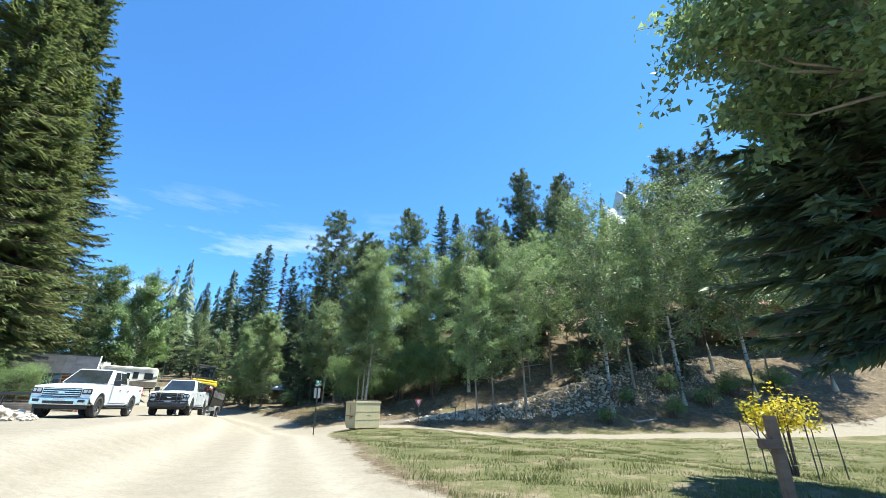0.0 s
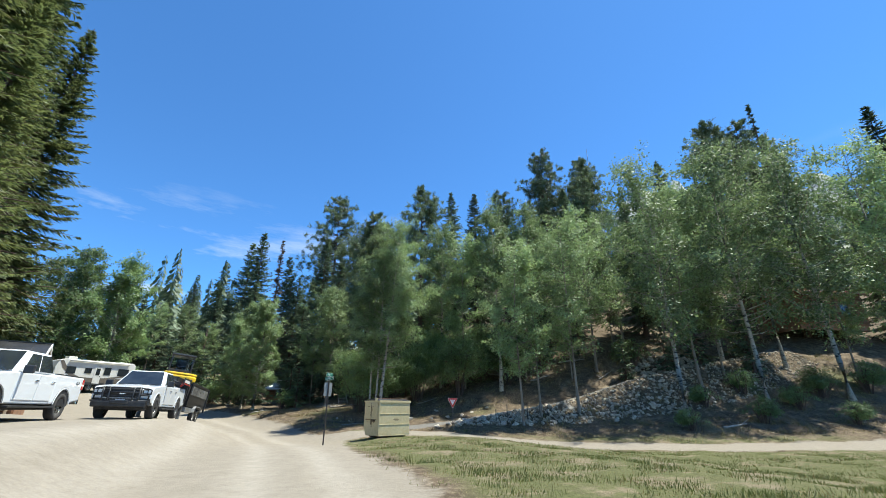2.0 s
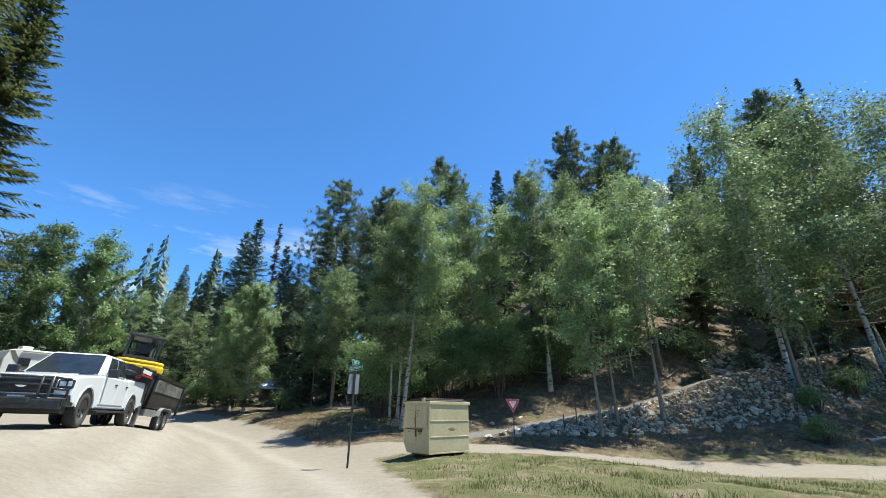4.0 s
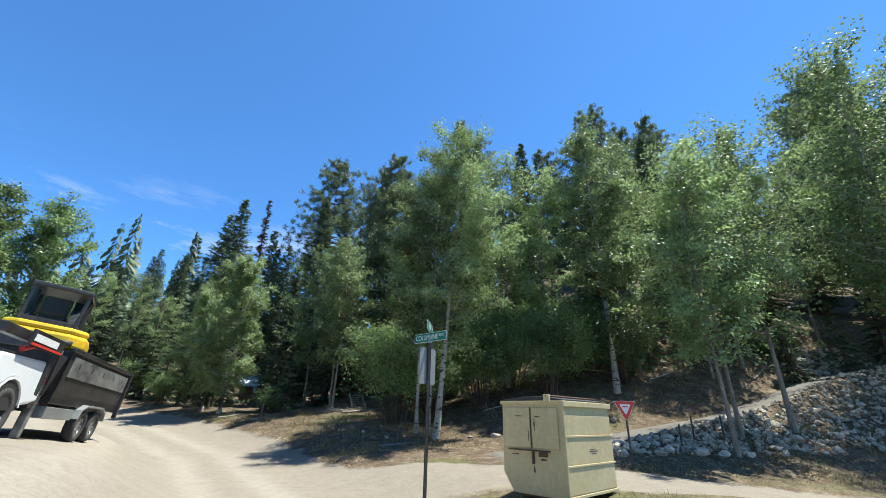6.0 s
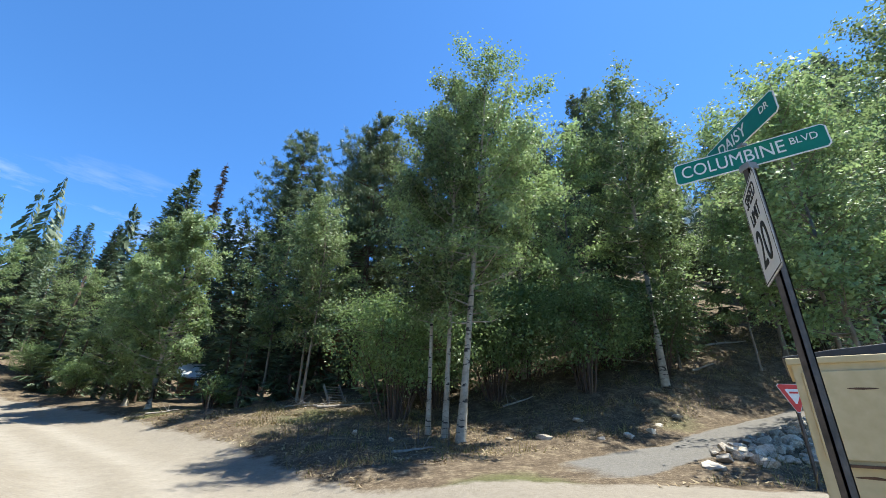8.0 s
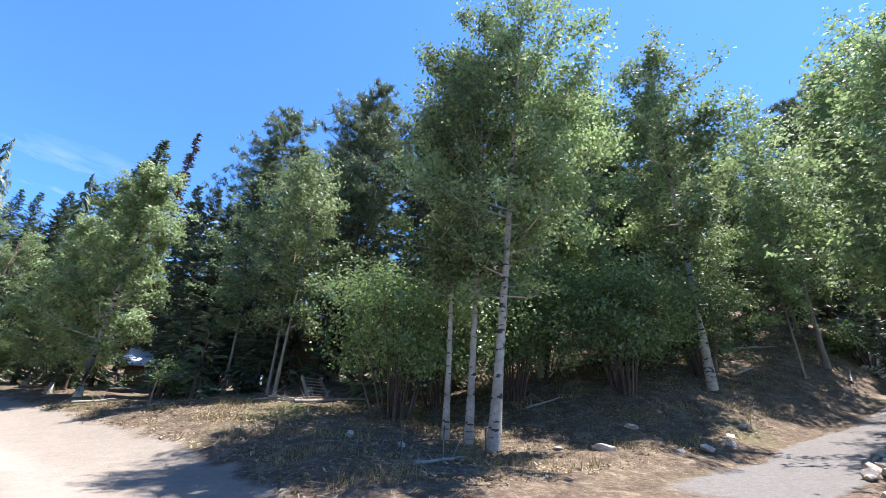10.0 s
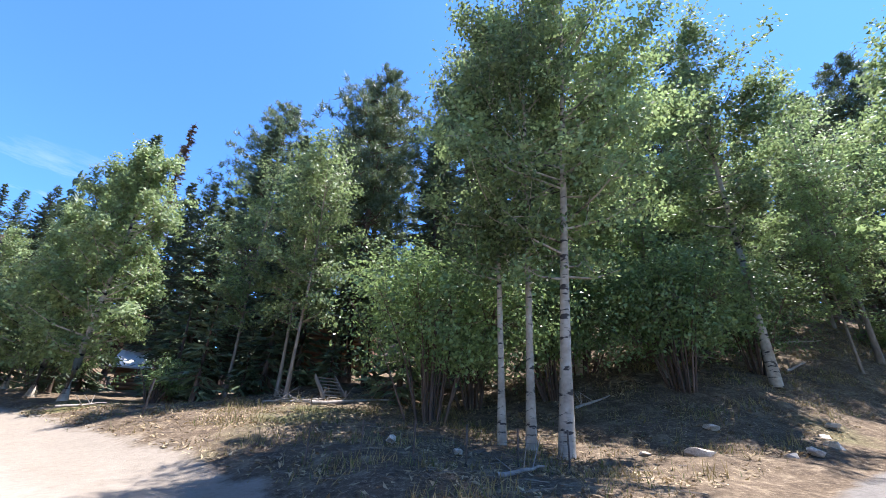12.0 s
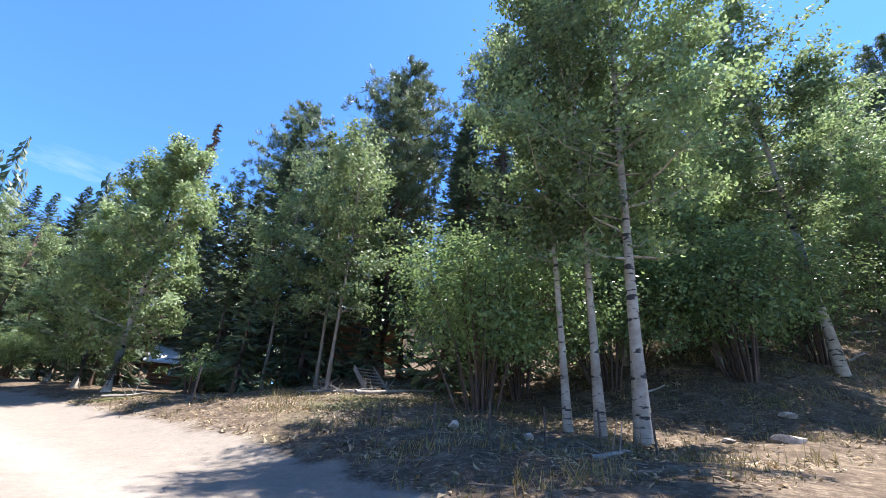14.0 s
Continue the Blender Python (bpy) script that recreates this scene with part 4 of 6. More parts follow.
        part("tail_light", boxes((min(sgn * 0.86, sgn * 1.0), max(sgn * 0.86, sgn * 1.0), -2.985, -2.84, 0.95, 1.28)), M_RED_LAMP, t, "red tail lamp", bevel=0.01)
        for y in (fy, ry):
            wheel(t, sgn * 0.86, y, wr, 0.27, sgn, M_ALLOY)
            well = slab(arch(y, wr + 0.02, 0.50, 0, 180), "x", sgn * 0.60 if sgn > 0 else -0.975, 0.975 if sgn > 0 else -0.60)
            part("wheel_well", well, M_BLACK_PLASTIC, t)
    # nose
    part("grille", boxes((-0.63, 0.63, 2.80, 2.91, 0.74, 1.06)), M_BLACK_PLASTIC, t, "dark grille", bevel=0.02)
    for z in (0.79, 0.865, 0.94, 1.015):
        part("grille_bar", boxes((-0.62, 0.62, 2.90, 2.93, z - 0.017, z + 0.017)), M_BLACK_PLASTIC if guard else M_CHROME, t, bevel=0.006)
    part("badge", slab([(0.11 * math.cos(a * 0.393), 0.90 + 0.05 * math.sin(a * 0.393)) for a in range(16)], "y", 2.92, 2.945), M_CHROME, t)
    bump = [(-0.99, 2.62), (-0.97, 2.88), (-0.7, 2.97), (0.7, 2.97), (0.97, 2.88), (0.99, 2.62), (0.7, 2.70), (-0.7, 2.70)]
    part("bumper", slab(bump, "z", 0.46, 0.72), M_BLACK_STEEL if guard else M_CHROME, t, "black steel bumper" if guard else "chrome bumper", bevel=0.03)
    part("bumper_intake", boxes((-0.5, 0.5, 2.95, 2.985, 0.50, 0.60)), M_BLACK_PLASTIC, t)
    part("number_plate", boxes((-0.16, 0.16, 2.98, 2.992, 0.60, 0.68)), M_SIGN_WHITE, t, "pale plate with unreadable writing")
    part("hood_crease", slab([(1.3, 1.262), (2.72, 1.125), (2.72, 1.145), (1.3, 1.29)], "x", -0.40, 0.40), M_WHITE_PAINT, t, bevel=0.02)
    for x in (-0.36, 0.40):
        part("wiper", boxes((x - 0.36, x + 0.35, 1.215, 1.235, 1.30, 1.315)), M_BLACK_PLASTIC, t)
    part("roof_antenna", boxes((-0.03, 0.03, -0.55, -0.40, 1.90, 1.96)), M_BLACK_PLASTIC, t, bevel=0.01)
    part("valance", boxes((-0.85, 0.85, 2.55, 2.80, 0.32, 0.47)), M_BLACK_PLASTIC, t, bevel=0.03)
    part("underbody", boxes((-0.58, 0.58, -2.7, 2.5, 0.30, 0.56)), M_BLACK_STEEL, t)
    part("rear_bumper", boxes((-0.95, 0.95, -3.10, -2.96, 0.48, 0.66)), M_BLACK_STEEL if guard else M_CHROME, t, bevel=0.03)
    if guard:
        bm = bmesh.new()
        for z in (0.62, 0.92, 1.08):
            rod(bm, (-0.60 if z > 0.7 else -0.95, 3.02, z), (0.60 if z > 0.7 else 0.95, 3.02, z), 0.028)
        for x in (-0.60, -0.40, 0.40, 0.60):
            rod(bm, (x, 3.02, 0.42), (x, 3.02, 1.10), 0.032)
        for sgn in (-1, 1):
            rod(bm, (sgn * 0.60, 3.02, 1.08), (sgn * 0.90, 2.86, 1.05), 0.026)
            rod(bm, (sgn * 0.60, 3.02, 0.84), (sgn * 0.90, 2.90, 0.82), 0.026)
            rod(bm, (sgn * 0.90, 2.86, 1.05), (sgn * 0.90, 2.90, 0.62), 0.026)
        part("grille_guard", bm, M_BLACK_STEEL, t, "black tubular grille guard", smooth=True)
        part("winch", boxes((-0.30, 0.30, 2.96, 3.10, 0.50, 0.64)), M_BLACK_STEEL, t, bevel=0.03)
        part("guard_skirt", boxes((-0.90, 0.90, 2.90, 3.06, 0.40, 0.62)), M_BLACK_STEEL, t, bevel=0.04)
    else:
        lettering("4X4", 0.15, M_BLACK_INK, t, pose(-W - 0.006, -2.5, 1.14, 90, 0, -90))
        lettering("4X4", 0.15, M_BLACK_INK, t, pose(W + 0.006, -2.5, 1.14, 90, 0, 90))
    return t


def on_ground(x, y, turn, tilt=0.0, lift=0.0):
    return pose(x, y, gz(x, y) + lift, 0, 0, turn)


def on_wheels(x, y, turn, front, rear, half):
    """A vehicle's place with all its wheels down on the sloping ground."""
    m = pose(x, y, 0, 0, 0, turn)
    touch = [m @ Vector((sx * half, yy, 0)) for yy in (front, rear) for sx in (-1, 1)]
    z = [gz(p.x, p.y) for p in touch]
    pitch = math.degrees(math.atan2((z[0] + z[1] - z[2] - z[3]) / 2, front - rear))
    roll = math.degrees(math.atan2((z[0] + z[2] - z[1] - z[3]) / 2, 2 * half))
    mid = (front + rear) / 2
    return pose(x, y, sum(z) / 4, 0, 0, turn) @ Matrix.Translation((0, mid, 0)) @ pose(0, 0, 0, pitch, roll, 0) @ Matrix.Translation((0, -mid, 0))


TRUCK_A, TRUCK_B, TRAILER = (-16.1, 19.8, 198.5), (-16.1, 26.5, 199.0), (-18.0, 32.0, 198.0)
pickup("white crew-cab pickup with chrome grille parked on the dirt", on_wheels(*TRUCK_A, 1.95, -1.75, 0.86) @ Matrix.Diagonal((1.0, 1.0, 1.06, 1)))
pickup("white crew-cab pickup with black grille guard towing a trailer", on_wheels(*TRUCK_B, 1.95, -1.75, 0.86) @ Matrix.Diagonal((1.0, 1.0, 1.05, 1)), guard=True)


def dump_trailer(m):
    """A gooseneck dump trailer, its neck towards +y; the origin lies between its two axles."""
    t = thing("dump_trailer", "black gooseneck dump trailer with ribbed steel sides and twin axles", "trailer", m)
    part("frame", boxes((-0.75, -0.62, -2.2, 3.4, 0.58, 0.78), (0.62, 0.75, -2.2, 3.4, 0.58, 0.78), (-0.75, 0.75, -2.2, -2.08, 0.58, 0.78), (-0.75, 0.75, 3.28, 3.4, 0.58, 0.78)), M_BLACK_STEEL, t, bevel=0.01)
    box_ = part("box", boxes((-1.05, 1.05, -2.1, 2.55, 0.78, 1.0), (-1.05, -1.0, -2.1, 2.55, 0.80, 1.9), (1.0, 1.05, -2.1, 2.55, 0.80, 1.9), (-1.05, 1.05, 2.5, 2.55, 0.80, 1.9)), M_BLACK_STEEL, t, "scuffed black steel tipping box")
    part("tailgate", boxes((-1.0, -0.01, -2.17, -2.11, 0.82, 1.88), (0.01, 1.0, -2.17, -2.11, 0.82, 1.88)), M_BLACK_STEEL, box_, bevel=0.01)
    for sgn in (-1, 1):
        part("top_rail", boxes((sgn * 1.05 - 0.05, sgn * 1.05 + 0.05, -2.15, 2.58, 1.88, 1.97)), M_BLACK_STEEL, box_, bevel=0.015)
        x0, x1 = min(sgn * 1.05, sgn * 1.075), max(sgn * 1.05, sgn * 1.075)
        side = part("side_plate", boxes((x0, x1, -1.95, 2.35, 1.36, 1.80)), M_SCUFFED, box_, "scuffed grey steel side plate", bevel=0.008)
        for k in range(5):
            part("slot", boxes((x0 - 0.004, x1 + 0.004, -1.5 + k * 0.85, -1.45 + k * 0.85, 1.58, 1.70)), M_BLACK_INK, side)
        part("corner_post", boxes((min(sgn * 1.03, sgn * 1.13), max(sgn * 1.03, sgn * 1.13), -2.15, -2.03, 0.62, 1.92)), M_BLACK_STEEL, box_, bevel=0.01)
        for y in (-0.46, 0.46):
            wheel(t, sgn * 1.02, y, 0.37, 0.23, sgn, M_ALLOY, 8)
        fender = [(-0.98, 0.52), (-0.90, 0.74), (-0.6, 0.86), (0.6, 0.86), (0.90, 0.74), (0.98, 0.52), (0.92, 0.52), (0.85, 0.70), (0.58, 0.81), (-0.58, 0.81), (-0.85, 0.70), (-0.92, 0.52)]
        part("fender", slab(fender, "x", sgn * 0.90 if sgn > 0 else -1.18, 1.18 if sgn > 0 else -0.90), M_SIGN_BACK, t, "diamond-plate aluminium fender", bevel=0.008)
        part("step_plate", boxes((min(sgn * 0.80, sgn * 1.05), max(sgn * 0.80, sgn * 1.05), 1.0, 2.5, 0.48, 0.72)), M_SIGN_BACK, t, "bare grey toolbox step", bevel=0.01)
        part("landing_leg", boxes((sgn * 0.88 - 0.07, sgn * 0.88 + 0.07, 2.75, 2.89, 0.10, 1.85)), M_SCUFFED, t, "grey landing leg", bevel=0.01)
        part("foot", boxes((sgn * 0.88 - 0.13, sgn * 0.88 + 0.13, 2.68, 2.96, 0.02, 0.10)), M_BLACK_STEEL, t)
        part("gusset", slab([(2.55, 1.75), (2.95, 1.75), (2.85, 0.9)], "x", sgn * 0.98 - 0.02, sgn * 0.98 + 0.02), M_BLACK_STEEL, t)
    for sgn in (-1, 1):
        part("neck_riser", boxes((sgn * 0.88 - 0.08, sgn * 0.88 + 0.08, 2.95, 3.12, 0.65, 1.90)), M_BLACK_STEEL, t, bevel=0.01)
    part("neck_beam", boxes((-0.95, 0.95, 2.90, 3.15, 1.78, 1.98), (-0.85, -0.65, 3.1, 4.9, 1.80, 1.98), (0.65, 0.85, 3.1, 4.9, 1.80, 1.98), (-0.85, 0.85, 4.8, 5.0, 1.80, 1.98)), M_BLACK_STEEL, t, bevel=0.015)
    part("coupler", boxes((-0.1, 0.1, 4.6, 4.8, 1.30, 1.80)), M_BLACK_STEEL, t)
    sign = part("name_board", boxes((-1.02, -0.985, 3.0, 4.4, 1.70, 2.0)), M_BLACK_STEEL, t, "black board with pale unreadable lettering bars")
    part("lettering_bar", boxes((-1.028, -1.02, 3.3, 4.3, 1.80, 1.93)), M_SIGN_WHITE, sign)
    part("red_stripe", boxes((-1.028, -1.02, 3.02, 4.35, 1.72, 1.765)), M_SIGN_RED, sign)
    bm = bmesh.new()
    rod(bm, (-0.92, 4.3, 1.62), (-0.92, 3.8, 1.78), 0.05)
    part("ram", bm, M_SIGN_RED, t, "red hydraulic ram")
    bm = bmesh.new()
    rod(bm, (-0.92, 3.8, 1.78), (-0.92, 3.2, 1.90), 0.03)
    part("ram_rod", bm, M_CHROME, t)
    part("tarp_roll", rods(((-0.95, 2.6, 2.03), (0.95, 2.6, 2.03)), r=0.06), M_BLACK_PLASTIC, t, smooth=True)
    part("marker_lamp", boxes((-1.075, -1.05, -2.15, -2.08, 0.70, 0.78)), M_RED_LAMP, t)
    return t


dump_trailer(on_wheels(*TRAILER, 0.46, -0.46, 1.0))


def mini_excavator(m):
    t = thing("mini_excavator", "black and yellow mini excavator standing in the dump trailer", "excavator", m)
    for sgn in (-1, 1):
        track = [(-0.85, 0.0), (0.85, 0.0), (1.05, 0.16), (1.08, 0.36), (0.92, 0.54), (-0.92, 0.54), (-1.08, 0.36), (-1.05, 0.16)]
        tr = part("track", slab(track, "x", sgn * 0.62 - 0.17, sgn * 0.62 + 0.17), M_RUBBER, t, bevel=0.03)
        for k in range(5):
            part("roller", slab([(-0.7 + k * 0.35 + 0.12 * math.cos(a * 0.785), 0.22 + 0.12 * math.sin(a * 0.785)) for a in range(8)], "x", sgn * 0.62 - 0.19, sgn * 0.62 + 0.19), M_BLACK_STEEL, tr)
    part("turntable", slab([(0.45 * math.cos(a * 0.524), 0.45 * math.sin(a * 0.524)) for a in range(12)], "z", 0.40, 0.82), M_BLACK_STEEL, t)
    part("house", slab([(-0.82, -0.75), (-0.5, -1.05), (0.5, -1.05), (0.82, -0.75), (0.84, -0.2), (0.80, 0.8), (0.3, 0.98), (-0.3, 0.98), (-0.80, 0.8), (-0.84, -0.2)], "z", 0.82, 1.08), M_YELLOW, t, "yellow painted engine house", bevel=0.06)
    part("counterweight", slab([(-0.80, -0.72), (-0.5, -1.02), (0.5, -1.02), (0.80, -0.72), (0.80, -0.42), (-0.80, -0.42)], "z", 1.08, 1.20), M_YELLOW, t, "yellow rounded counterweight", bevel=0.08)
    c = part("cab_frame", boxes((-0.66, -0.58, 0.62, 0.70, 1.08, 1.98), (0.40, 0.48, 0.62, 0.70, 1.08, 1.98), (-0.66, -0.58, -0.42, -0.34, 1.08, 1.98), (0.40, 0.48, -0.42, -0.34, 1.08, 1.98),
                                (-0.64, 0.46, -0.40, 0.68, 1.08, 1.36)), M_BLACK_STEEL, t, "black cab frame", bevel=0.02)
    part("cab_roof", slab([(-0.70, -0.48), (0.52, -0.48), (0.52, 0.76), (-0.70, 0.76)], "z", 1.96, 2.06), M_BLACK_STEEL, c, bevel=0.04)
    for dims in ((-0.58, 0.40, 0.655, 0.665, 1.36, 1.96), (-0.58, 0.40, -0.385, -0.375, 1.36, 1.96), (-0.63, -0.62, -0.34, 0.62, 1.36, 1.96), (0.44, 0.45, -0.34, 0.62, 1.36, 1.96)):
        part("cab_pane", boxes(dims), M_CLEAR, c, "clear cab window")
    part("door_pillar", boxes((-0.66, -0.58, 0.14, 0.20, 1.36, 1.96)), M_BLACK_STEEL, c)
    part("door_pillar", boxes((0.40, 0.48, 0.14, 0.20, 1.36, 1.96)), M_BLACK_STEEL, c)
    part("seat", boxes((-0.36, 0.18, -0.28, 0.25, 1.30, 1.50), (-0.36, 0.18, -0.34, -0.20, 1.45, 1.82)), M_BLACK_PLASTIC, c, bevel=0.04)
    part("boom", slab([(0.80, 1.0), (1.30, 1.75), (1.12, 2.2), (0.95, 2.14), (1.08, 1.80), (0.66, 1.12)], "x", 0.05, 0.24), M_BLACK_STEEL, t, "black boom", bevel=0.02)
    part("boom_ram", rods(((0.145, 0.9, 1.0), (0.145, 1.36, 1.85)), r=0.045), M_CHROME, t)
    part("arm", slab([(0.98, 2.2), (1.16, 2.16), (1.78, 1.15), (1.64, 1.08)], "x", 0.06, 0.22), M_BLACK_STEEL, t, bevel=0.02)
    part("bucket", slab([(1.5, 1.10), (1.85, 1.14), (1.9, 0.72), (1.65, 0.52), (1.4, 0.68)], "x", -0.15, 0.44), M_BLACK_STEEL, t, bevel=0.02)
    bm = rods(((0.30, 0.95, 1.15), (0.31, 1.42, 1.80)), ((0.31, 1.42, 1.80), (0.28, 1.18, 2.18)), r=0.022)
    part("hose", bm, M_BLACK_PLASTIC, t)
    return t


mini_excavator(on_wheels(*TRAILER, 0.46, -0.46, 1.0) @ pose(0.0, 1.46, 1.002, 0, 0, 195) @ Matrix.Diagonal((1, 1, 1.18, 1)))


def travel_trailer(m):
    """A long caravan; its door side faces -x, its nose lies towards +y."""
    t = thing("travel_trailer", "cream and brown travel trailer with rooftop air conditioner", "caravan", m)
    prof = [(-4.1, 0.62), (3.6, 0.62), (4.15, 1.2), (4.2, 2.2), (3.9, 2.95), (3.4, 3.08), (-3.8, 3.08), (-4.1, 2.85)]
    part("shell", slab(prof, "x", -1.22, 1.22), M_RV_WHITE, t, "cream fibreglass shell", bevel=0.06)
    for x0, x1 in ((-1.235, -1.22), (1.22, 1.235)):
        part("lower_panel", boxes((x0, x1, -4.05, 3.55, 0.66, 1.32)), M_RV_BROWN, t, "dark brown lower panel")
        part("swoosh", slab([(3.9, 2.9), (3.5, 2.2), (2.6, 1.35), (1.6, 1.32), (2.5, 1.7), (3.2, 2.4), (3.6, 2.95)], "x", x0, x1), M_RV_BROWN, t, "brown painted swoosh")
        part("stripe", slab([(-4.0, 2.1), (-2.5, 1.6), (-0.8, 1.34), (-2.0, 1.34), (-4.0, 1.75)], "x", x0, x1), M_RV_BROWN, t)
    for y0, y1, z0, z1 in ((2.2, 3.1, 1.65, 2.35), (0.6, 1.3, 1.75, 2.3), (-1.4, -0.7, 1.65, 2.45), (-3.4, -2.2, 1.65, 2.4)):
        w = part("window", boxes((-1.25, -1.232, y0, y1, z0, z1)), M_BLACK_PLASTIC, t, "dark framed window", bevel=0.005)
        part("glass", boxes((-1.258, -1.25, y0 + 0.05, y1 - 0.05, z0 + 0.05, z1 - 0.05)), M_GLASS_DARK, w)
    d = part("door", boxes((-1.255, -1.236, -0.45, 0.30, 0.75, 2.55)), M_RV_WHITE, t, bevel=0.01)
    part("door_window", boxes((-1.265, -1.255, -0.28, 0.13, 1.6, 2.3)), M_GLASS_DARK, d)
    part("handle", boxes((-1.285, -1.255, -0.38, -0.32, 1.4, 1.55)), M_CHROME, d)
    part("air_conditioner", boxes((-0.45, 0.45, 2.0, 2.9, 3.10, 3.42)), M_RV_WHITE, t, "white rooftop air conditioner", bevel=0.06)
    part("roof_vent", boxes((-0.25, 0.25, -0.9, -0.4, 3.09, 3.22)), M_RV_WHITE, t, bevel=0.03)
    part("roof_vent", boxes((-0.25, 0.25, -3.2, -2.7, 3.09, 3.22)), M_RV_WHITE, t, bevel=0.03)
    part("awning", rods(((-1.32, -3.3, 2.92), (-1.32, 3.0, 2.92)), r=0.07), M_RV_WHITE, t, smooth=True)
    for sgn in (-1, 1):
        for y in (-0.5, 0.42):
            wheel(t, sgn * 1.08, y, 0.36, 0.22, sgn, M_ALLOY)
        part("wheel_trim", boxes((sgn * 1.23 - 0.01, sgn * 1.23 + 0.01, -1.0, 0.92, 0.62, 0.86)), M_BLACK_PLASTIC, t)
    part("chassis", boxes((-0.9, 0.9, -4.0, 3.6, 0.46, 0.62), (-0.1, 0.1, 3.6, 5.0, 0.46, 0.58)), M_BLACK_STEEL, t)
    part("jack", boxes((-0.05, 0.05, 4.6, 4.7, 0.0, 0.9)), M_BLACK_STEEL, t)
    part("stabiliser", boxes((-0.9, -0.8, -3.7, -3.6, 0.0, 0.5), (0.8, 0.9, -3.7, -3.6, 0.0, 0.5)), M_BLACK_STEEL, t)
    return t


travel_trailer(on_ground(-38.4, 50.6, 150) @ Matrix.Diagonal((1, 0.82, 0.93, 1)))


# ---- signs and bin ----
def street_sign(m):
    """A steel post with two crossed name blades over a speed limit plate; turned by world angles."""
    t = thing("street_sign", "steel post with green street name blades and speed limit plate", "sign", m)
    part("post", boxes((-0.028, 0.028, -0.02, -0.012, -0.3, 2.84), (-0.028, -0.020, -0.02, 0.02, -0.3, 2.84), (0.020, 0.028, -0.02, 0.02, -0.3, 2.84)), M_POST, t, "dark U-channel steel post")

    def blade(width, text, small, z, turn):
        b = part("name_blade", slab([(-width / 2, -0.06), (-width / 2 + 0.02, -0.08), (width / 2 - 0.02, -0.08), (width / 2, -0.06), (width / 2, 0.06), (width / 2 - 0.02, 0.08), (-width / 2 + 0.02, 0.08), (-width / 2, 0.06)], "y", -0.002, 0.002),
                 M_SIGN_WHITE, t, "green street name blade with white border and lettering", m=pose(0, 0, z, 0, 0, turn))
        for s in (-1, 1):
            part("green_field", slab([(-width / 2 + 0.008, -0.058), (-width / 2 + 0.022, -0.072), (width / 2 - 0.022, -0.072), (width / 2 - 0.008, -0.058), (width / 2 - 0.008, 0.058), (width / 2 - 0.022, 0.072), (-width / 2 + 0.022, 0.072), (-width / 2 + 0.008, 0.058)],
                                     "y", min(s * 0.002, s * 0.004), max(s * 0.002, s * 0.004)), M_SIGN_GREEN, b)
            f = pose(0, s * 0.0045, 0, 90, 0, 0 if s < 0 else 180)
            lettering(text, 0.125, M_SIGN_WHITE, b, f @ pose(-width * 0.10, -0.002, 0), widen=0.80)
            lettering(small, 0.066, M_SIGN_WHITE, b, f @ pose(width * 0.36, 0.014, 0), widen=0.85)
        return b
    blade(0.80, "COLUMBINE", "BLVD", 2.92, -47)
    blade(0.66, "DAISY", "DR", 3.09, -101)
    part("blade_bracket", boxes((-0.035, 0.035, -0.035, 0.035, 2.82, 2.86)), M_SIGN_BACK, t)
    part("blade_bracket", boxes((-0.02, 0.02, -0.02, 0.02, 2.995, 3.015)), M_SIGN_BACK, t)
    plate = part("speed_plate", slab([(-0.23, 0.02), (-0.21, 0), (0.21, 0), (0.23, 0.02), (0.23, 0.59), (0.21, 0.61), (-0.21, 0.61), (-0.23, 0.59)], "y", -0.003, 0.0), M_SIGN_BACK, t, "white speed limit plate with bare metal back", m=pose(0, 0, 2.12, 0, 0, -128) @ pose(0, -0.03, 0))
    part("face", slab([(-0.226, 0.022), (-0.207, 0.004), (0.207, 0.004), (0.226, 0.022), (0.226, 0.588), (0.207, 0.606), (-0.207, 0.606), (-0.226, 0.588)], "y", -0.005, -0.003), M_SIGN_WHITE, plate)
    part("border", boxes((-0.215, 0.215, -0.0062, -0.005, 0.012, 0.019), (-0.215, 0.215, -0.0062, -0.005, 0.591, 0.598), (-0.215, -0.208, -0.0062, -0.005, 0.019, 0.591), (0.208, 0.215, -0.0062, -0.005, 0.019, 0.591)), M_BLACK_INK, plate)
    f = pose(0, -0.0065, 0, 90, 0, 0)
    for text, size, z in (("SPEED", 0.12, 0.52), ("LIMIT", 0.12, 0.395), ("20", 0.33, 0.19)):
        lettering(text, size, M_BLACK_INK, plate, f @ pose(0, z, 0), widen=0.9)
    return t


street_sign(on_ground(-8.1, 27.45, 0))


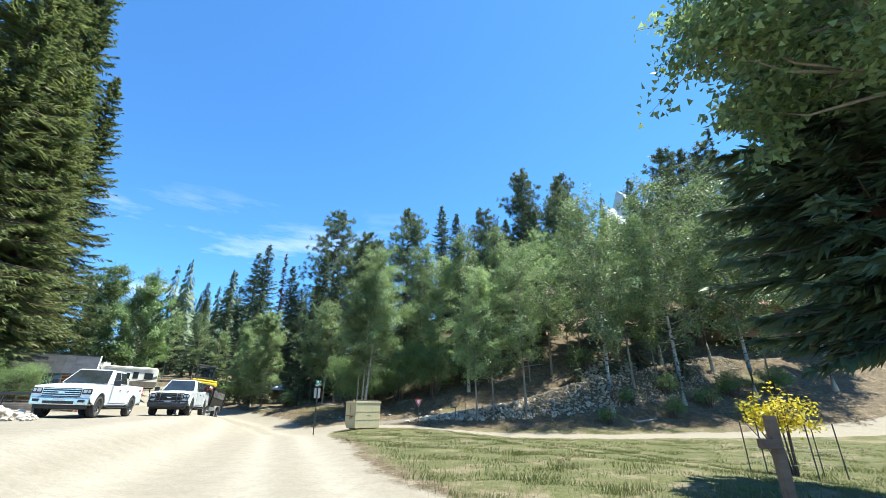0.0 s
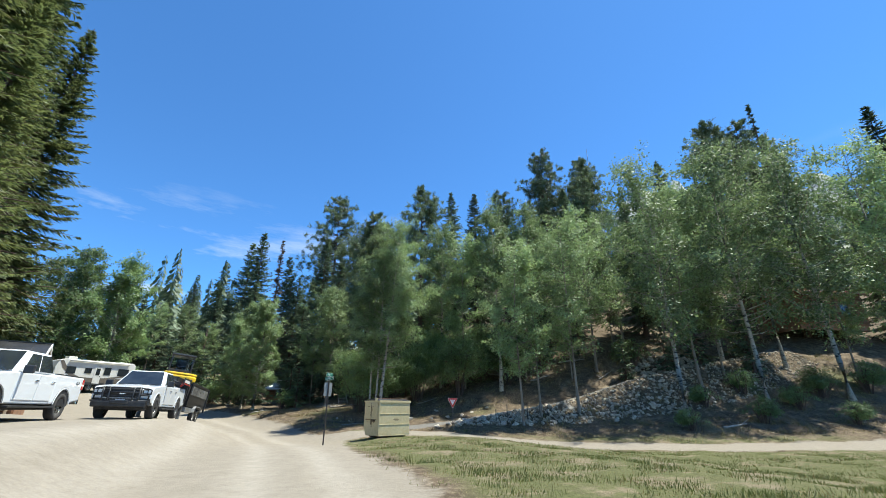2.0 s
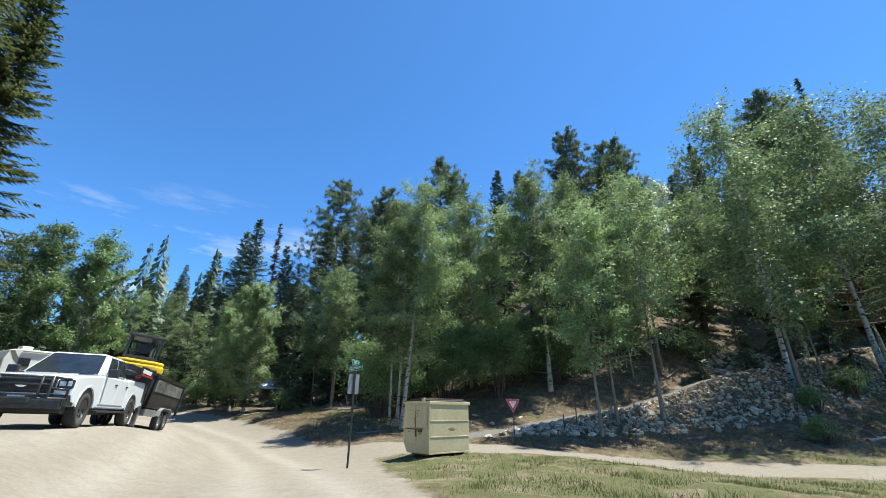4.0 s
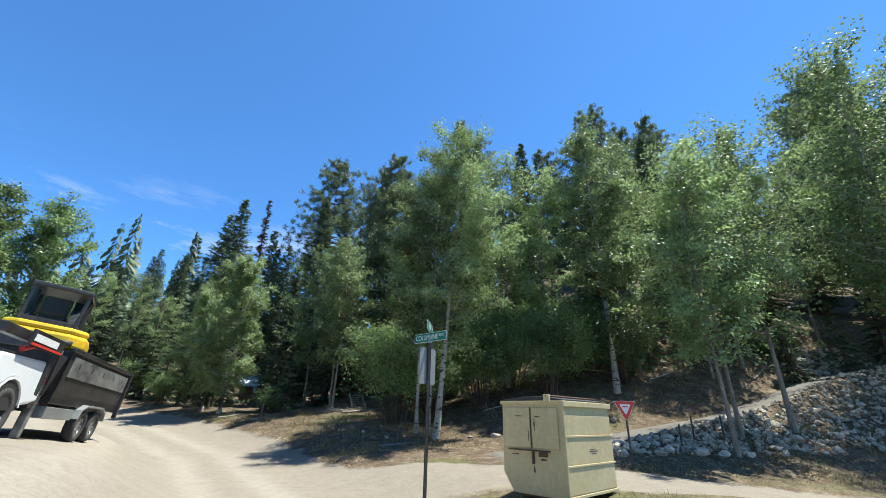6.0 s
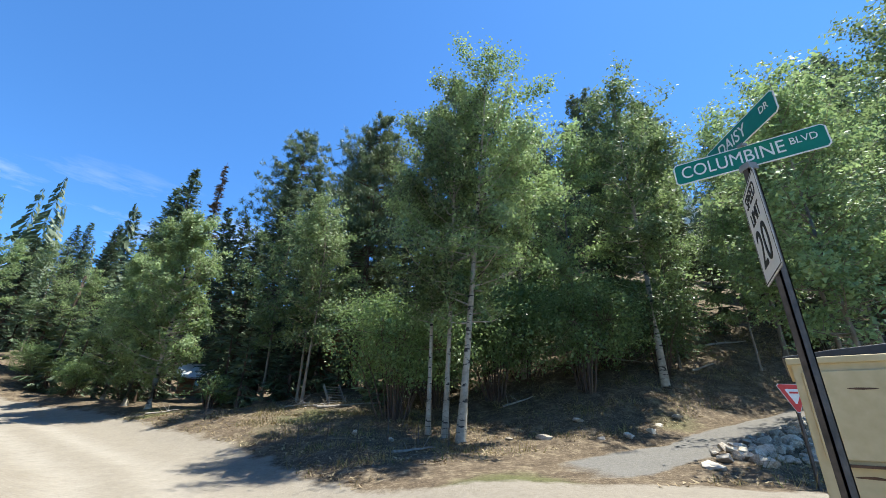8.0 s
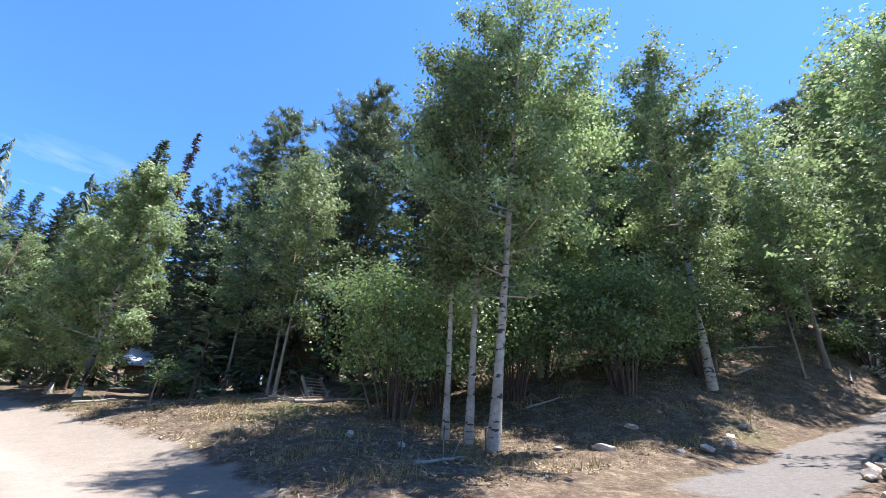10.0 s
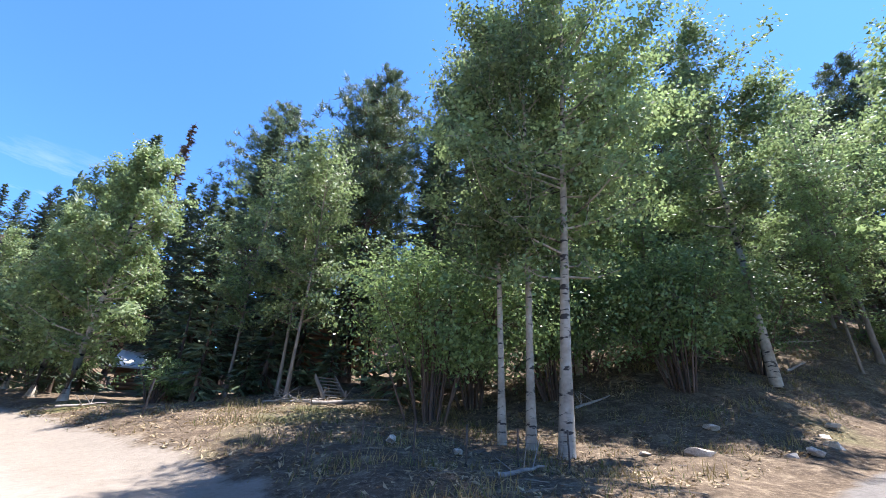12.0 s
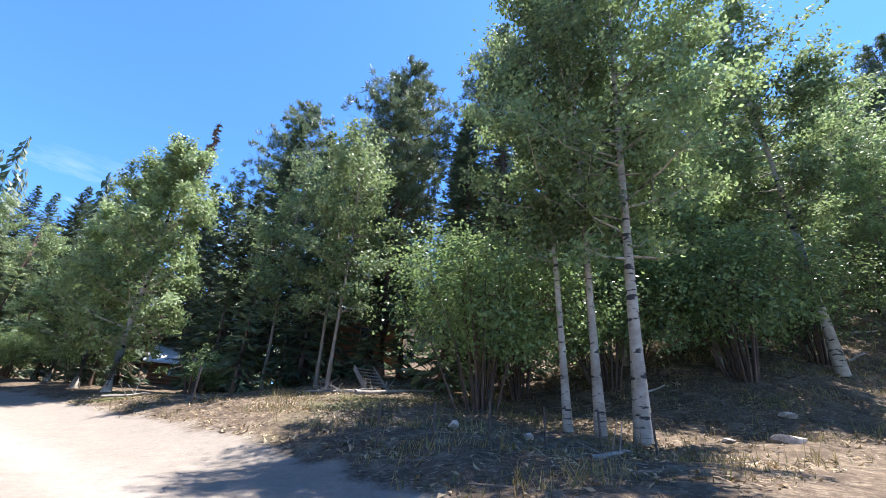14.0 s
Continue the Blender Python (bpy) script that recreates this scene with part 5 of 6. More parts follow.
def yield_sign(m):
    t = thing("yield_sign", "red and white triangular give-way sign on a thin post", "sign", m)
    part("post", boxes((-0.025, 0.025, -0.02, -0.01, -0.3, 1.80), (-0.025, -0.018, -0.02, 0.02, -0.3, 1.80), (0.018, 0.025, -0.02, 0.02, -0.3, 1.80)), M_POST, t)
    def tri(s, y0, y1):
        return slab([(-0.30 * s, 1.62 + 0.17 * s), (-0.26 * s, 1.62 + 0.20 * s), (0.26 * s, 1.62 + 0.20 * s), (0.30 * s, 1.62 + 0.17 * s), (0.03 * s, 1.62 - 0.33 * s), (-0.03 * s, 1.62 - 0.33 * s)], "y", y0, y1)
    p = part("plate", tri(1.0, -0.026, -0.022), M_SIGN_WHITE, t)
    part("red_border", tri(0.96, -0.028, -0.026), M_SIGN_RED, p)
    part("white_field", tri(0.52, -0.030, -0.028), M_SIGN_WHITE, p)
    part("lettering_bar", boxes((-0.085, 0.085, -0.032, -0.030, 1.64, 1.675)), M_SIGN_RED, p)
    part("back", tri(0.99, -0.022, -0.021), M_SIGN_BACK, p)
    return t


yield_sign(on_ground(-2.0, 32.9, -12))


def dumpster(m):
    """A steel bin: near corner at the origin, broad side along +x, door end along +y."""
    t = thing("dumpster", "tan steel dumpster with rust streaks and black plastic lids", "dumpster", m)
    w, d, h = 1.80, 1.36, 1.64
    end = [(0.0, 0.06), (d - 0.22, 0.06), (d, 0.38), (d, h), (0, h)]
    part("body", slab(end, "x", 0.0, w), M_TAN, t, "tan painted steel body", bevel=0.012)
    part("skid", boxes((0.15, 0.30, 0.1, d - 0.3, 0.0, 0.065), (w - 0.30, w - 0.15, 0.1, d - 0.3, 0.0, 0.065)), M_RUST, t)
    # three pressed panels on the broad side, with rolled seams between them
    for z0, z1 in ((0.12, 0.54), (0.58, 1.02), (1.06, 1.40)):
        part("panel", boxes((0.03, w - 0.03, -0.022, 0.004, z0, z1)), M_TAN, t, bevel=0.012)
    for z in (0.56, 1.04):
        part("seam_rail", boxes((0.0, w, -0.034, 0.0, z - 0.02, z + 0.02)), M_TAN, t, bevel=0.008)
    part("top_rim", boxes((-0.03, w + 0.03, -0.045, 0.03, h - 0.10, h), (-0.03, 0.03, 0.03, d + 0.03, h - 0.06, h), (w - 0.03, w + 0.03, 0.03, d + 0.03, h - 0.06, h), (0.03, w - 0.03, d - 0.03, d + 0.03, h - 0.06, h)), M_TAN, t, bevel=0.01)
    part("base_rail", boxes((-0.012, w + 0.012, -0.03, 0.0, 0.06, 0.11)), M_TAN, t, bevel=0.008)
    part("corner_post", boxes((-0.025, 0.03, -0.03, 0.025, 0.06, h - 0.06)), M_TAN, t, bevel=0.008)
    # door end
    slide = part("side_door", boxes((-0.03, -0.008, 0.10, 0.66, 0.82, h - 0.12)), M_TAN, t, bevel=0.01)
    part("side_door", boxes((-0.026, -0.006, 0.70, d - 0.06, 0.82, h - 0.12)), M_TAN, t, bevel=0.01)
    part("door_edge", boxes((-0.036, -0.026, 0.672, 0.69, 0.82, h - 0.12)), M_RUST, t, "dark rusty door edge")
    part("latch_bar", boxes((-0.05, -0.008, 0.30, 1.20, 0.772, 0.793)), M_RUST, t, "rusty latch bar")
    part("latch", boxes((-0.06, -0.01, 0.36, 0.52, 0.69, 0.76)), M_RUST, t)
    part("latch_hook", boxes((-0.05, -0.01, 0.64, 0.675, 0.56, 0.77)), M_RUST, t)
    rr = np.random.RandomState(3)

    def blotch(x, y, z, wy, hz):
        n = 11
        ring = [(y + wy * rr.uniform(0.35, 1.0) * math.cos(6.283 * k / n), z + hz * rr.uniform(0.35, 1.0) * math.sin(6.283 * k / n)) for k in range(n)]
        part("rust_streak", slab(ring, "x", x - 0.0015, x), M_RUST, t, "flaking rust patch")
    for y, z, wy, hz in ((0.52, 1.36, 0.11, 0.018), (0.60, 1.20, 0.018, 0.16)):
        blotch(-0.031, y, z, wy, hz)
    for y, z, wy, hz in ((0.95, 1.37, 0.14, 0.014), (0.74, 1.05, 0.014, 0.14)):
        blotch(-0.027, y, z, wy, hz)
    for y, z, wy, hz in ((1.05, 0.70, 0.12, 0.014), (0.66, 0.47, 0.03, 0.10), (0.46, 0.64, 0.09, 0.03)):
        blotch(-0.0015, y, z, wy, hz)
    part("fork_pocket", boxes((w, w + 0.12, 0.25, 1.0, 0.55, 0.72)), M_TAN, t, bevel=0.01)
    # two lids, slightly bowed
    for x0, x1 in ((0.01, w / 2 - 0.01), (w / 2 + 0.01, w - 0.01)):
        bow = [(0.02, h + 0.002), (0.02, h + 0.03), (0.35, h + 0.075), (0.7, h + 0.085), (1.05, h + 0.06), (d + 0.05, h + 0.02), (d + 0.05, h + 0.002)]
        part("lid", slab(bow, "x", x0, x1), M_BLACK_PLASTIC, t, "black plastic lid", bevel=0.01)
    part("hinge_bar", rods(((-0.05, 0.30, h + 0.09), (w + 0.05, 0.30, h + 0.09)), r=0.016), M_RUST, t)
    part("hinge_bracket", boxes((-0.05, 0.03, 0.24, 0.36, h - 0.02, h + 0.11)), M_TAN, t, bevel=0.01)
    # faint writing, not readable
    for x0, x1, z0, z1 in ((0.80, 1.12, 0.775, 0.79), (0.84, 1.04, 0.81, 0.822), (0.88, 1.10, 0.74, 0.752)):
        part("lettering_bar", boxes((x0, x1, -0.0245, -0.0225, z0, z1)), M_RUST, t)
    return t


DUMP = (-5.66, 27.85)
dumpster(pose(*DUMP, gz(-5.2, 28.7) - 0.01, 0, 0, 40.5))


# ---- buildings ----
def roof_pitch(bm, x0, x1, y_eave, z_eave, y_ridge, z_ridge, thick):
    a = [(x0, y_eave, z_eave), (x1, y_eave, z_eave), (x1, y_ridge, z_ridge), (x0, y_ridge, z_ridge)]
    lo = [bm.verts.new(p) for p in a]
    hi = [bm.verts.new((p[0], p[1], p[2] + thick)) for p in a]
    bm.faces.new(lo), bm.faces.new(list(reversed(hi)))
    for i in range(4):
        j = (i + 1) % 4
        bm.faces.new((lo[j], lo[i], hi[i], hi[j]))
    bmesh.ops.recalc_face_normals(bm, faces=bm.faces)


def cabin(label, m, length, depth, wall_h, pitch, roof_mat, wall_mat=None, storey_windows=((0.3, 1.0), (0.7, 1.0)), deck=False, fascia=None):
    """A log cabin, its long front towards -y, gables at both ends."""
    wall_mat = wall_mat or M_LOG_WALL
    t = thing("cabin", label, "house", m)
    hx, hy, e = length / 2, depth / 2, 0.55
    zr = wall_h + pitch * hy
    front = part("wall", boxes((-hx, hx, -hy, -hy + 0.2, -0.5, wall_h)), wall_mat, t, "log wall")
    part("wall", boxes((-hx, hx, hy - 0.2, hy, -0.5, wall_h)), wall_mat, t)
    for sgn in (-1, 1):
        g = [(-hy + 0.2, -0.5), (hy - 0.2, -0.5), (hy - 0.2, wall_h), (0, zr - 0.1), (-hy + 0.2, wall_h)]
        side = part("gable_wall", slab(g, "x", sgn * hx - 0.1, sgn * hx + 0.1), wall_mat, t)
        w = part("window", boxes((sgn * hx - 0.13, sgn * hx + 0.13, -0.5, 0.5, 1.0, 2.0)), M_TIMBER, t)
        part("pane", boxes((sgn * hx - 0.14, sgn * hx + 0.14, -0.43, 0.43, 1.07, 1.93)), M_GLASS_DARK, w)
    n = int(wall_h / 0.24)
    for k in range(n):
        z = 0.1 + k * 0.24
        part("log", rods(((-hx - 0.15, -hy - 0.02, z), (hx + 0.15, -hy - 0.02, z)), r=0.115, sides=8), wall_mat, front, smooth=True)
    for u, z in storey_windows:
        x = -hx + u * length
        w = part("window", boxes((x - 0.55, x + 0.55, -hy - 0.18, -hy - 0.12, z, z + 1.1)), M_TIMBER, t, "timber framed window")
        part("pane", boxes((x - 0.48, x - 0.02, -hy - 0.19, -hy - 0.18, z + 0.07, z + 1.03)), M_GLASS_DARK, w)
        part("pane", boxes((x + 0.02, x + 0.48, -hy - 0.19, -hy - 0.18, z + 0.07, z + 1.03)), M_GLASS_DARK, w)
    for sgn in (-1, 1):
        bm = bmesh.new()
        roof_pitch(bm, -hx - e, hx + e, sgn * (hy + e), wall_h - pitch * e, 0, zr, 0.10)
        r = part("roof", bm, roof_mat, t, "ribbed metal roof")
        for k in range(int((length + 2 * e) / 0.6)):
            x = -hx - e + 0.3 + k * 0.6
            bm = bmesh.new()
            roof_pitch(bm, x - 0.02, x + 0.02, sgn * (hy + e), wall_h - pitch * e + 0.10, 0, zr + 0.10, 0.035)
            part("rib", bm, roof_mat, r)
        if fascia:
            for ex in (-1, 1):
                bm = bmesh.new()
                x = ex * (hx + e)
                roof_pitch(bm, x - 0.03, x + 0.03, sgn * (hy + e), wall_h - pitch * e - 0.14, 0, zr - 0.14, 0.26)
                part("barge_board", bm, fascia, r, "white painted barge board")
    part("ridge_cap", boxes((-hx - e, hx + e, -0.12, 0.12, zr + 0.08, zr + 0.13)), roof_mat, t)
    if deck:
        dk = part("deck", boxes((-hx, hx, -hy - 2.0, -hy - 0.14, 0.25, 0.35)), M_TIMBER, t, "timber deck")
        for k in range(9):
            x = -hx + k * length / 8
            part("railing_post", boxes((x - 0.05, x + 0.05, -hy - 2.0, -hy - 1.9, -0.6, 1.25)), M_TIMBER, dk)
        for z in (0.62, 0.92, 1.2):
            part("rail", boxes((-hx, hx, -hy - 1.98, -hy - 1.93, z, z + 0.07)), M_TIMBER, dk)
    return t


def house_at(x, y, turn, lift=0.0):
    return pose(x, y, gz(x, y) + lift, 0, 0, turn)


cabin("low log cabin with white barge boards and a railed deck", house_at(-30.0, 31.0, 38, 0.3), 6.0, 5.0, 2.3, 0.5, M_BLACK_STEEL, deck=True, fascia=M_SIGN_WHITE)
cabin("log cabin with a faded red metal roof up the bank", house_at(36.5, 50.5, 8, 0.6), 8.0, 6.0, 3.4, 0.42, M_RED_ROOF, fascia=M_SIGN_WHITE)
cabin("brown log house with a pale roof among the trees", house_at(-12.6, 63.0, -10, 0.3), 7.0, 5.5, 3.4, 0.45, M_WHITE_ROOF, storey_windows=((0.25, 1.1), (0.7, 1.1)))
cabin("small log cabin with a pale roof behind roadside aspens", house_at(-23.3, 66.0, 15, -0.6), 5.0, 4.5, 2.0, 0.45, M_WHITE_ROOF)


# ---- stones, fences and small things ----
def stone_mesh(seed, mat, flat=0.7):
    """An angular stone about 1 m across: the hull of a few scattered corners."""
    r = np.random.RandomState(seed)
    bm = bmesh.new()
    for p in unit(r.normal(size=(15, 3))) * r.uniform(0.38, 0.55, (15, 1)) * np.array([1.0, 0.85, flat]):
        bm.verts.new(p)
    res = bmesh.ops.convex_hull(bm, input=bm.verts)
    bmesh.ops.delete(bm, geom=[v for v in bm.verts if not v.link_faces], context="VERTS")
    me = bpy.data.meshes.new("stone")
    bm.to_mesh(me)
    bm.free()
    me.materials.append(mat)
    return me


STONES = [stone_mesh(200 + k, M_STONE) for k in range(7)]
PALE = [stone_mesh(230 + k, M_PALE_STONE) for k in range(5)]


def lay_stones(parent, meshes, spots, r, lo, hi, name="stone"):
    """Each stone an object of its own, half sunk where it lies."""
    for x, y, lift in spots:
        s = r.uniform(lo, hi) * (1.5 if r.uniform() < 0.12 else 1)
        o = new(name, meshes[r.randint(len(meshes))])
        o.parent = parent
        o.matrix_basis = parent.matrix_world.inverted() @ (Matrix.Translation((x, y, gz(x, y) + lift + s * 0.14)) @ Euler((r.uniform(-0.4, 0.4), r.uniform(-0.4, 0.4), r.uniform(0, 6.28))).to_matrix().to_4x4() @ Matrix.Diagonal((s, s, s * r.uniform(0.75, 1.1), 1)))


def along(line, k):
    seg = [math.dist(a, b) for a, b in zip(line[:-1], line[1:])]
    d = k * sum(seg)
    for (a, b), s in zip(zip(line[:-1], line[1:]), seg):
        if d <= s:
            u = d / s
            return a[0] + (b[0] - a[0]) * u, a[1] + (b[1] - a[1]) * u, (b[0] - a[0]) / s, (b[1] - a[1]) / s
        d -= s
    return line[-1][0], line[-1][1], 1, 0


def rock_bank():
    r = np.random.RandomState(5)
    t = thing("rock_bank", "bank of loose grey and tan stones below the drive", "rock bank", pose(6, 38, gz(6, 38)))
    edge, spots, whole = DRIVE[1:6], [], DRIVE[1:7]
    while len(spots) < 300:
        k = r.uniform(0.12, 1.0)
        x, y, dx, dy = along(edge, k)
        off = r.uniform(0.95, 1.35 + 3.3 * math.sin(math.pi * min(1, 0.02 + 0.8 * k)) ** 1.3)
        spots.append((x + dy * off, y - dx * off, 0.0))
    lay_stones(t, STONES, spots, r, 0.16, 0.42)
    # the smaller stones between them, joined
    verts, faces = [], []
    base = [([v.co.copy() for v in m.vertices], [tuple(p.vertices) for p in m.polygons]) for m in STONES[:4]]
    for _ in range(2000):
        k = r.uniform(0.12, 1.0)
        x, y, dx, dy = along(whole, k)
        off = r.uniform(0.85, 1.5 + 3.5 * math.sin(math.pi * min(1, 0.02 + 0.8 * k)) ** 1.3)
        x, y, s = x + dy * off, y - dx * off, r.uniform(0.09, 0.29)
        v, f = base[r.randint(4)]
        q = Euler((r.uniform(0, 6), r.uniform(0, 6), r.uniform(0, 6))).to_matrix()
        n = len(verts)
        verts += [q @ c * s + Vector((x, y, gz(x, y) + 0.03)) for c in v]
        faces += [tuple(i + n for i in p) for p in f]
    me = mesh_of("gravel", verts, faces, M_STONE)
    o = under(new("gravel", me), t)
    o.matrix_basis = t.matrix_world.inverted()
    tagged(o, kind="stuff")


def slope_pile():
    r = np.random.RandomState(8)
    cx, cy = 17.4, 45.0
    t = thing("rock_pile", "heap of tan stones on the slope above the drive", "rock pile", pose(cx, cy, gz(cx, cy)))
    spots = []
    for _ in range(170):
        a, f = r.uniform(0, 6.28), math.sqrt(r.uniform(0, 1))
        spots.append((cx + 3.6 * f * math.cos(a), cy + 1.5 * f * math.sin(a) + 1.0 * f * math.cos(a), 0.4 * (1 - f) * r.uniform(0.3, 1)))
    lay_stones(t, STONES, spots, r, 0.2, 0.5)


def rock_pile():
    r = np.random.RandomState(6)
    cx, cy = -16.9, 16.0
    t = thing("rock_pile", "low heap of broken pale stones beside the parked truck", "rock pile", pose(cx, cy, gz(cx, cy)))
    spots = []
    for _ in range(220):
        a, f = r.uniform(0, 6.28), math.sqrt(r.uniform(0, 1))
        u, v = 3.9 * f * math.cos(a), 1.15 * f * math.sin(a)
        x, y = cx + 0.83 * u + 0.55 * v, cy - 0.55 * u + 0.83 * v
        spots.append((x, y, 0.42 * (1 - f) * r.uniform(0.3, 1)))
    lay_stones(t, PALE, spots, r, 0.14, 0.42)


def boulders():
    r = np.random.RandomState(7)
    pale = ((-4.9, 38.6, 0.55), (-3.4, 38.0, 0.34), (-2.2, 38.4, 0.4), (-1.2, 38.7, 0.5), (-0.4, 39.3, 0.36), (-3.0, 40.0, 0.45), (-5.9, 38.9, 0.3), (-9.5, 39.6, 0.3), (-10.6, 40.6, 0.34), (0.8, 39.9, 0.42),
            (-2.9, 34.3, 0.62), (-2.2, 34.7, 0.5), (-1.6, 34.2, 0.58), (-0.9, 34.9, 0.66), (-0.2, 34.4, 0.5), (0.5, 35.0, 0.5), (1.2, 34.6, 0.6), (-1.2, 35.5, 0.5), (0.0, 35.7, 0.5), (1.9, 35.4, 0.55))
    for k, (x, y, s) in enumerate(pale):
        o = tagged(new("boulder", (PALE if k % 3 else STONES)[k % 5]), "angular pale boulder lying beside the drive", "rock", group="boulders along the drive")
        o.matrix_world = Matrix.Translation((x, y, gz(x, y) + 0.12 * s)) @ Euler((r.uniform(-0.3, 0.3), r.uniform(-0.3, 0.3), r.uniform(0, 6))).to_matrix().to_4x4() @ Matrix.Diagonal((s, s, s * 0.8, 1))


rock_bank()
slope_pile()
rock_pile()
boulders()


def young_tree():
    """A staked sapling with yellow leaves inside a ring of posts and wire."""
    x, y = 9.7, 12.8
    t = bush(91, 2.5, 1.5, 1500, leaf=0.085, clear=0.5, mat=M_YELLOW_LEAF, name="young_tree", label="young tree with bright yellow leaves inside a wire guard", stems=9)
    t["category"] = "tree"
    plant(t, x, y)
    g = thing("tree_guard", "ring of thin steel posts and wire round a young tree", "fence", pose(x, y, gz(x, y)))
    ring = [(1.05 * math.cos(a), 1.05 * math.sin(a)) for a in [k * 1.0472 + 0.3 for k in range(6)]]
    for px, py in ring:
        part("post", rods(((px, py, -0.2), (px, py, 1.35)), r=0.016, sides=6), M_POST, g)
    for z in (0.35, 0.65, 0.95, 1.25):
        part("wire", rods(*[((*ring[k], z), (*ring[(k + 1) % 6], z)) for k in range(6)], r=0.003, sides=4), M_WIRE, g)
    p = thing("wooden_post", "weathered wooden post with a small box", "post", pose(4.6, 6.3, gz(4.6, 6.3)))
    part("post", boxes((-0.06, 0.06, -0.06, 0.06, -0.3, 1.22)), M_LOG_WALL, p, bevel=0.008)
    part("box", boxes((-0.22, 0.02, -0.10, 0.06, 0.80, 0.92)), M_LOG_WALL, p, bevel=0.008)


young_tree()


def wire_fence(label, line, step=1.3, height=0.95, strands=(0.25, 0.5, 0.75), lean=0.0):
    x0, y0 = line[0]
    t = thing("wire_fence", label, "fence", pose(x0, y0, gz(x0, y0)))
    inv = t.matrix_world.inverted()
    n = max(2, int(math.dist(line[0], line[-1]) / step))
    tops = []
    for k in range(n + 1):
        x, y, dx, dy = along(line, k / n)
        z = gz(x, y)
        part("post", rods(((x, y, z - 0.2), (x + lean * 0.1, y, z + height)), r=0.017, sides=6), M_POST, t, m=inv)
        tops.append((x, y, z))
    for s in strands:
        part("wire", rods(*[((a[0], a[1], a[2] + s), (b[0], b[1], b[2] + s)) for a, b in zip(tops[:-1], tops[1:])], r=0.0025, sides=4), M_POST, t, m=inv)
    return t


wire_fence("sagging wire field fence on thin posts along the ditch", ((-12.2, 39.2), (-10.0, 38.7), (-7.9, 38.3)), step=0.75, height=0.62, strands=(0.1, 0.24, 0.38, 0.52))
for x, y, h in ((0.8, 34.9, 0.8), (1.6, 35.4, 0.95), (3.0, 35.8, 0.9), (-16.8, 45.2, 1.0)):
    p = thing("marker_post", "short dark steel marker post among the stones", "post", pose(x, y, gz(x, y)))
    part("post", rods(((0, 0, -0.2), (0.02, 0.0, h)), r=0.028, sides=8), M_POST, p)


def sawhorse(m):
    t = thing("sawhorse", "dark folding sawhorse standing on the dirt", "sawhorse", m)
    part("beam", boxes((-0.75, 0.75, -0.06, 0.06, 0.80, 0.92)), M_BLACK_STEEL, t, bevel=0.01)
    for x in (-0.6, 0.6):
        for s in (-1, 1):
            part("leg", rods(((x, s * 0.03, 0.82), (x + 0.1 * (1 if x > 0 else -1), s * 0.32, 0.0)), r=0.024, sides=6), M_BLACK_STEEL, t)
    return t


sawhorse(on_ground(-20.4, 20.6, 40))
sawhorse(on_ground(-21.4, 21.8, 35))


def timber_pile(m, n, length):
    r = np.random.RandomState(int(n * 10 + length))
    t = thing("timber_pile", "untidy stack of weathered boards and beams", "timber pile", m)
    for k in range(n):
        z = 0.06 + 0.11 * (k // 4)
        y = (k % 4) * 0.26 + r.uniform(-0.05, 0.05)
        L = length * r.uniform(0.75, 1.05)
        part("board", boxes((-L / 2, L / 2, -0.10, 0.10, -0.045, 0.045)), M_TIMBER, t, m=pose(r.uniform(-0.3, 0.3), y, z, 0, 0, r.uniform(-5, 5)))
    return t


timber_pile(on_ground(-23.5, 24.8, 30), 14, 3.6)
timber_pile(on_ground(-26.0, 27.5, 15), 10, 4.2)


def utility_pole(x, y, h):
    t = thing("utility_pole", "plain weathered wooden utility pole", "pole", pose(x, y, gz(x, y)))
    part("pole", rods(((0, 0, -0.5), (0.05, 0, h)), r=0.12, sides=12), M_BARK, t, smooth=True)
    part("insulator", rods(((0.05, 0, h), (0.05, 0, h + 0.18)), r=0.05, sides=8), M_BLACK_PLASTIC, t)


utility_pole(-34.5, 63.0, 8.5)


def steps(m):
    t = thing("wooden_steps", "small flight of weathered wooden steps up the bank", "stairs", m)
    for s in (-0.55, 0.55):
        part("stringer", slab([(0, 0), (0.3, 0), (1.9, 1.05), (1.9, 1.3), (0, 0.15)], "x", s - 0.03, s + 0.03), M_DEADWOOD, t)
        part("newel", rods(((s, 0.1, 0.0), (s, 0.1, 0.45)), r=0.04, sides=6), M_DEADWOOD, t)
    for k in range(6):
        part("tread", boxes((-0.58, 0.58, 0.12 + k * 0.29, 0.42 + k * 0.29, 0.15 + k * 0.185, 0.19 + k * 0.185)), M_DEADWOOD, t, bevel=0.005)
    return t


steps(on_ground(-11.7, 47.3, 20) @ Matrix.Diagonal((0.72, 0.72, 0.72, 1)))


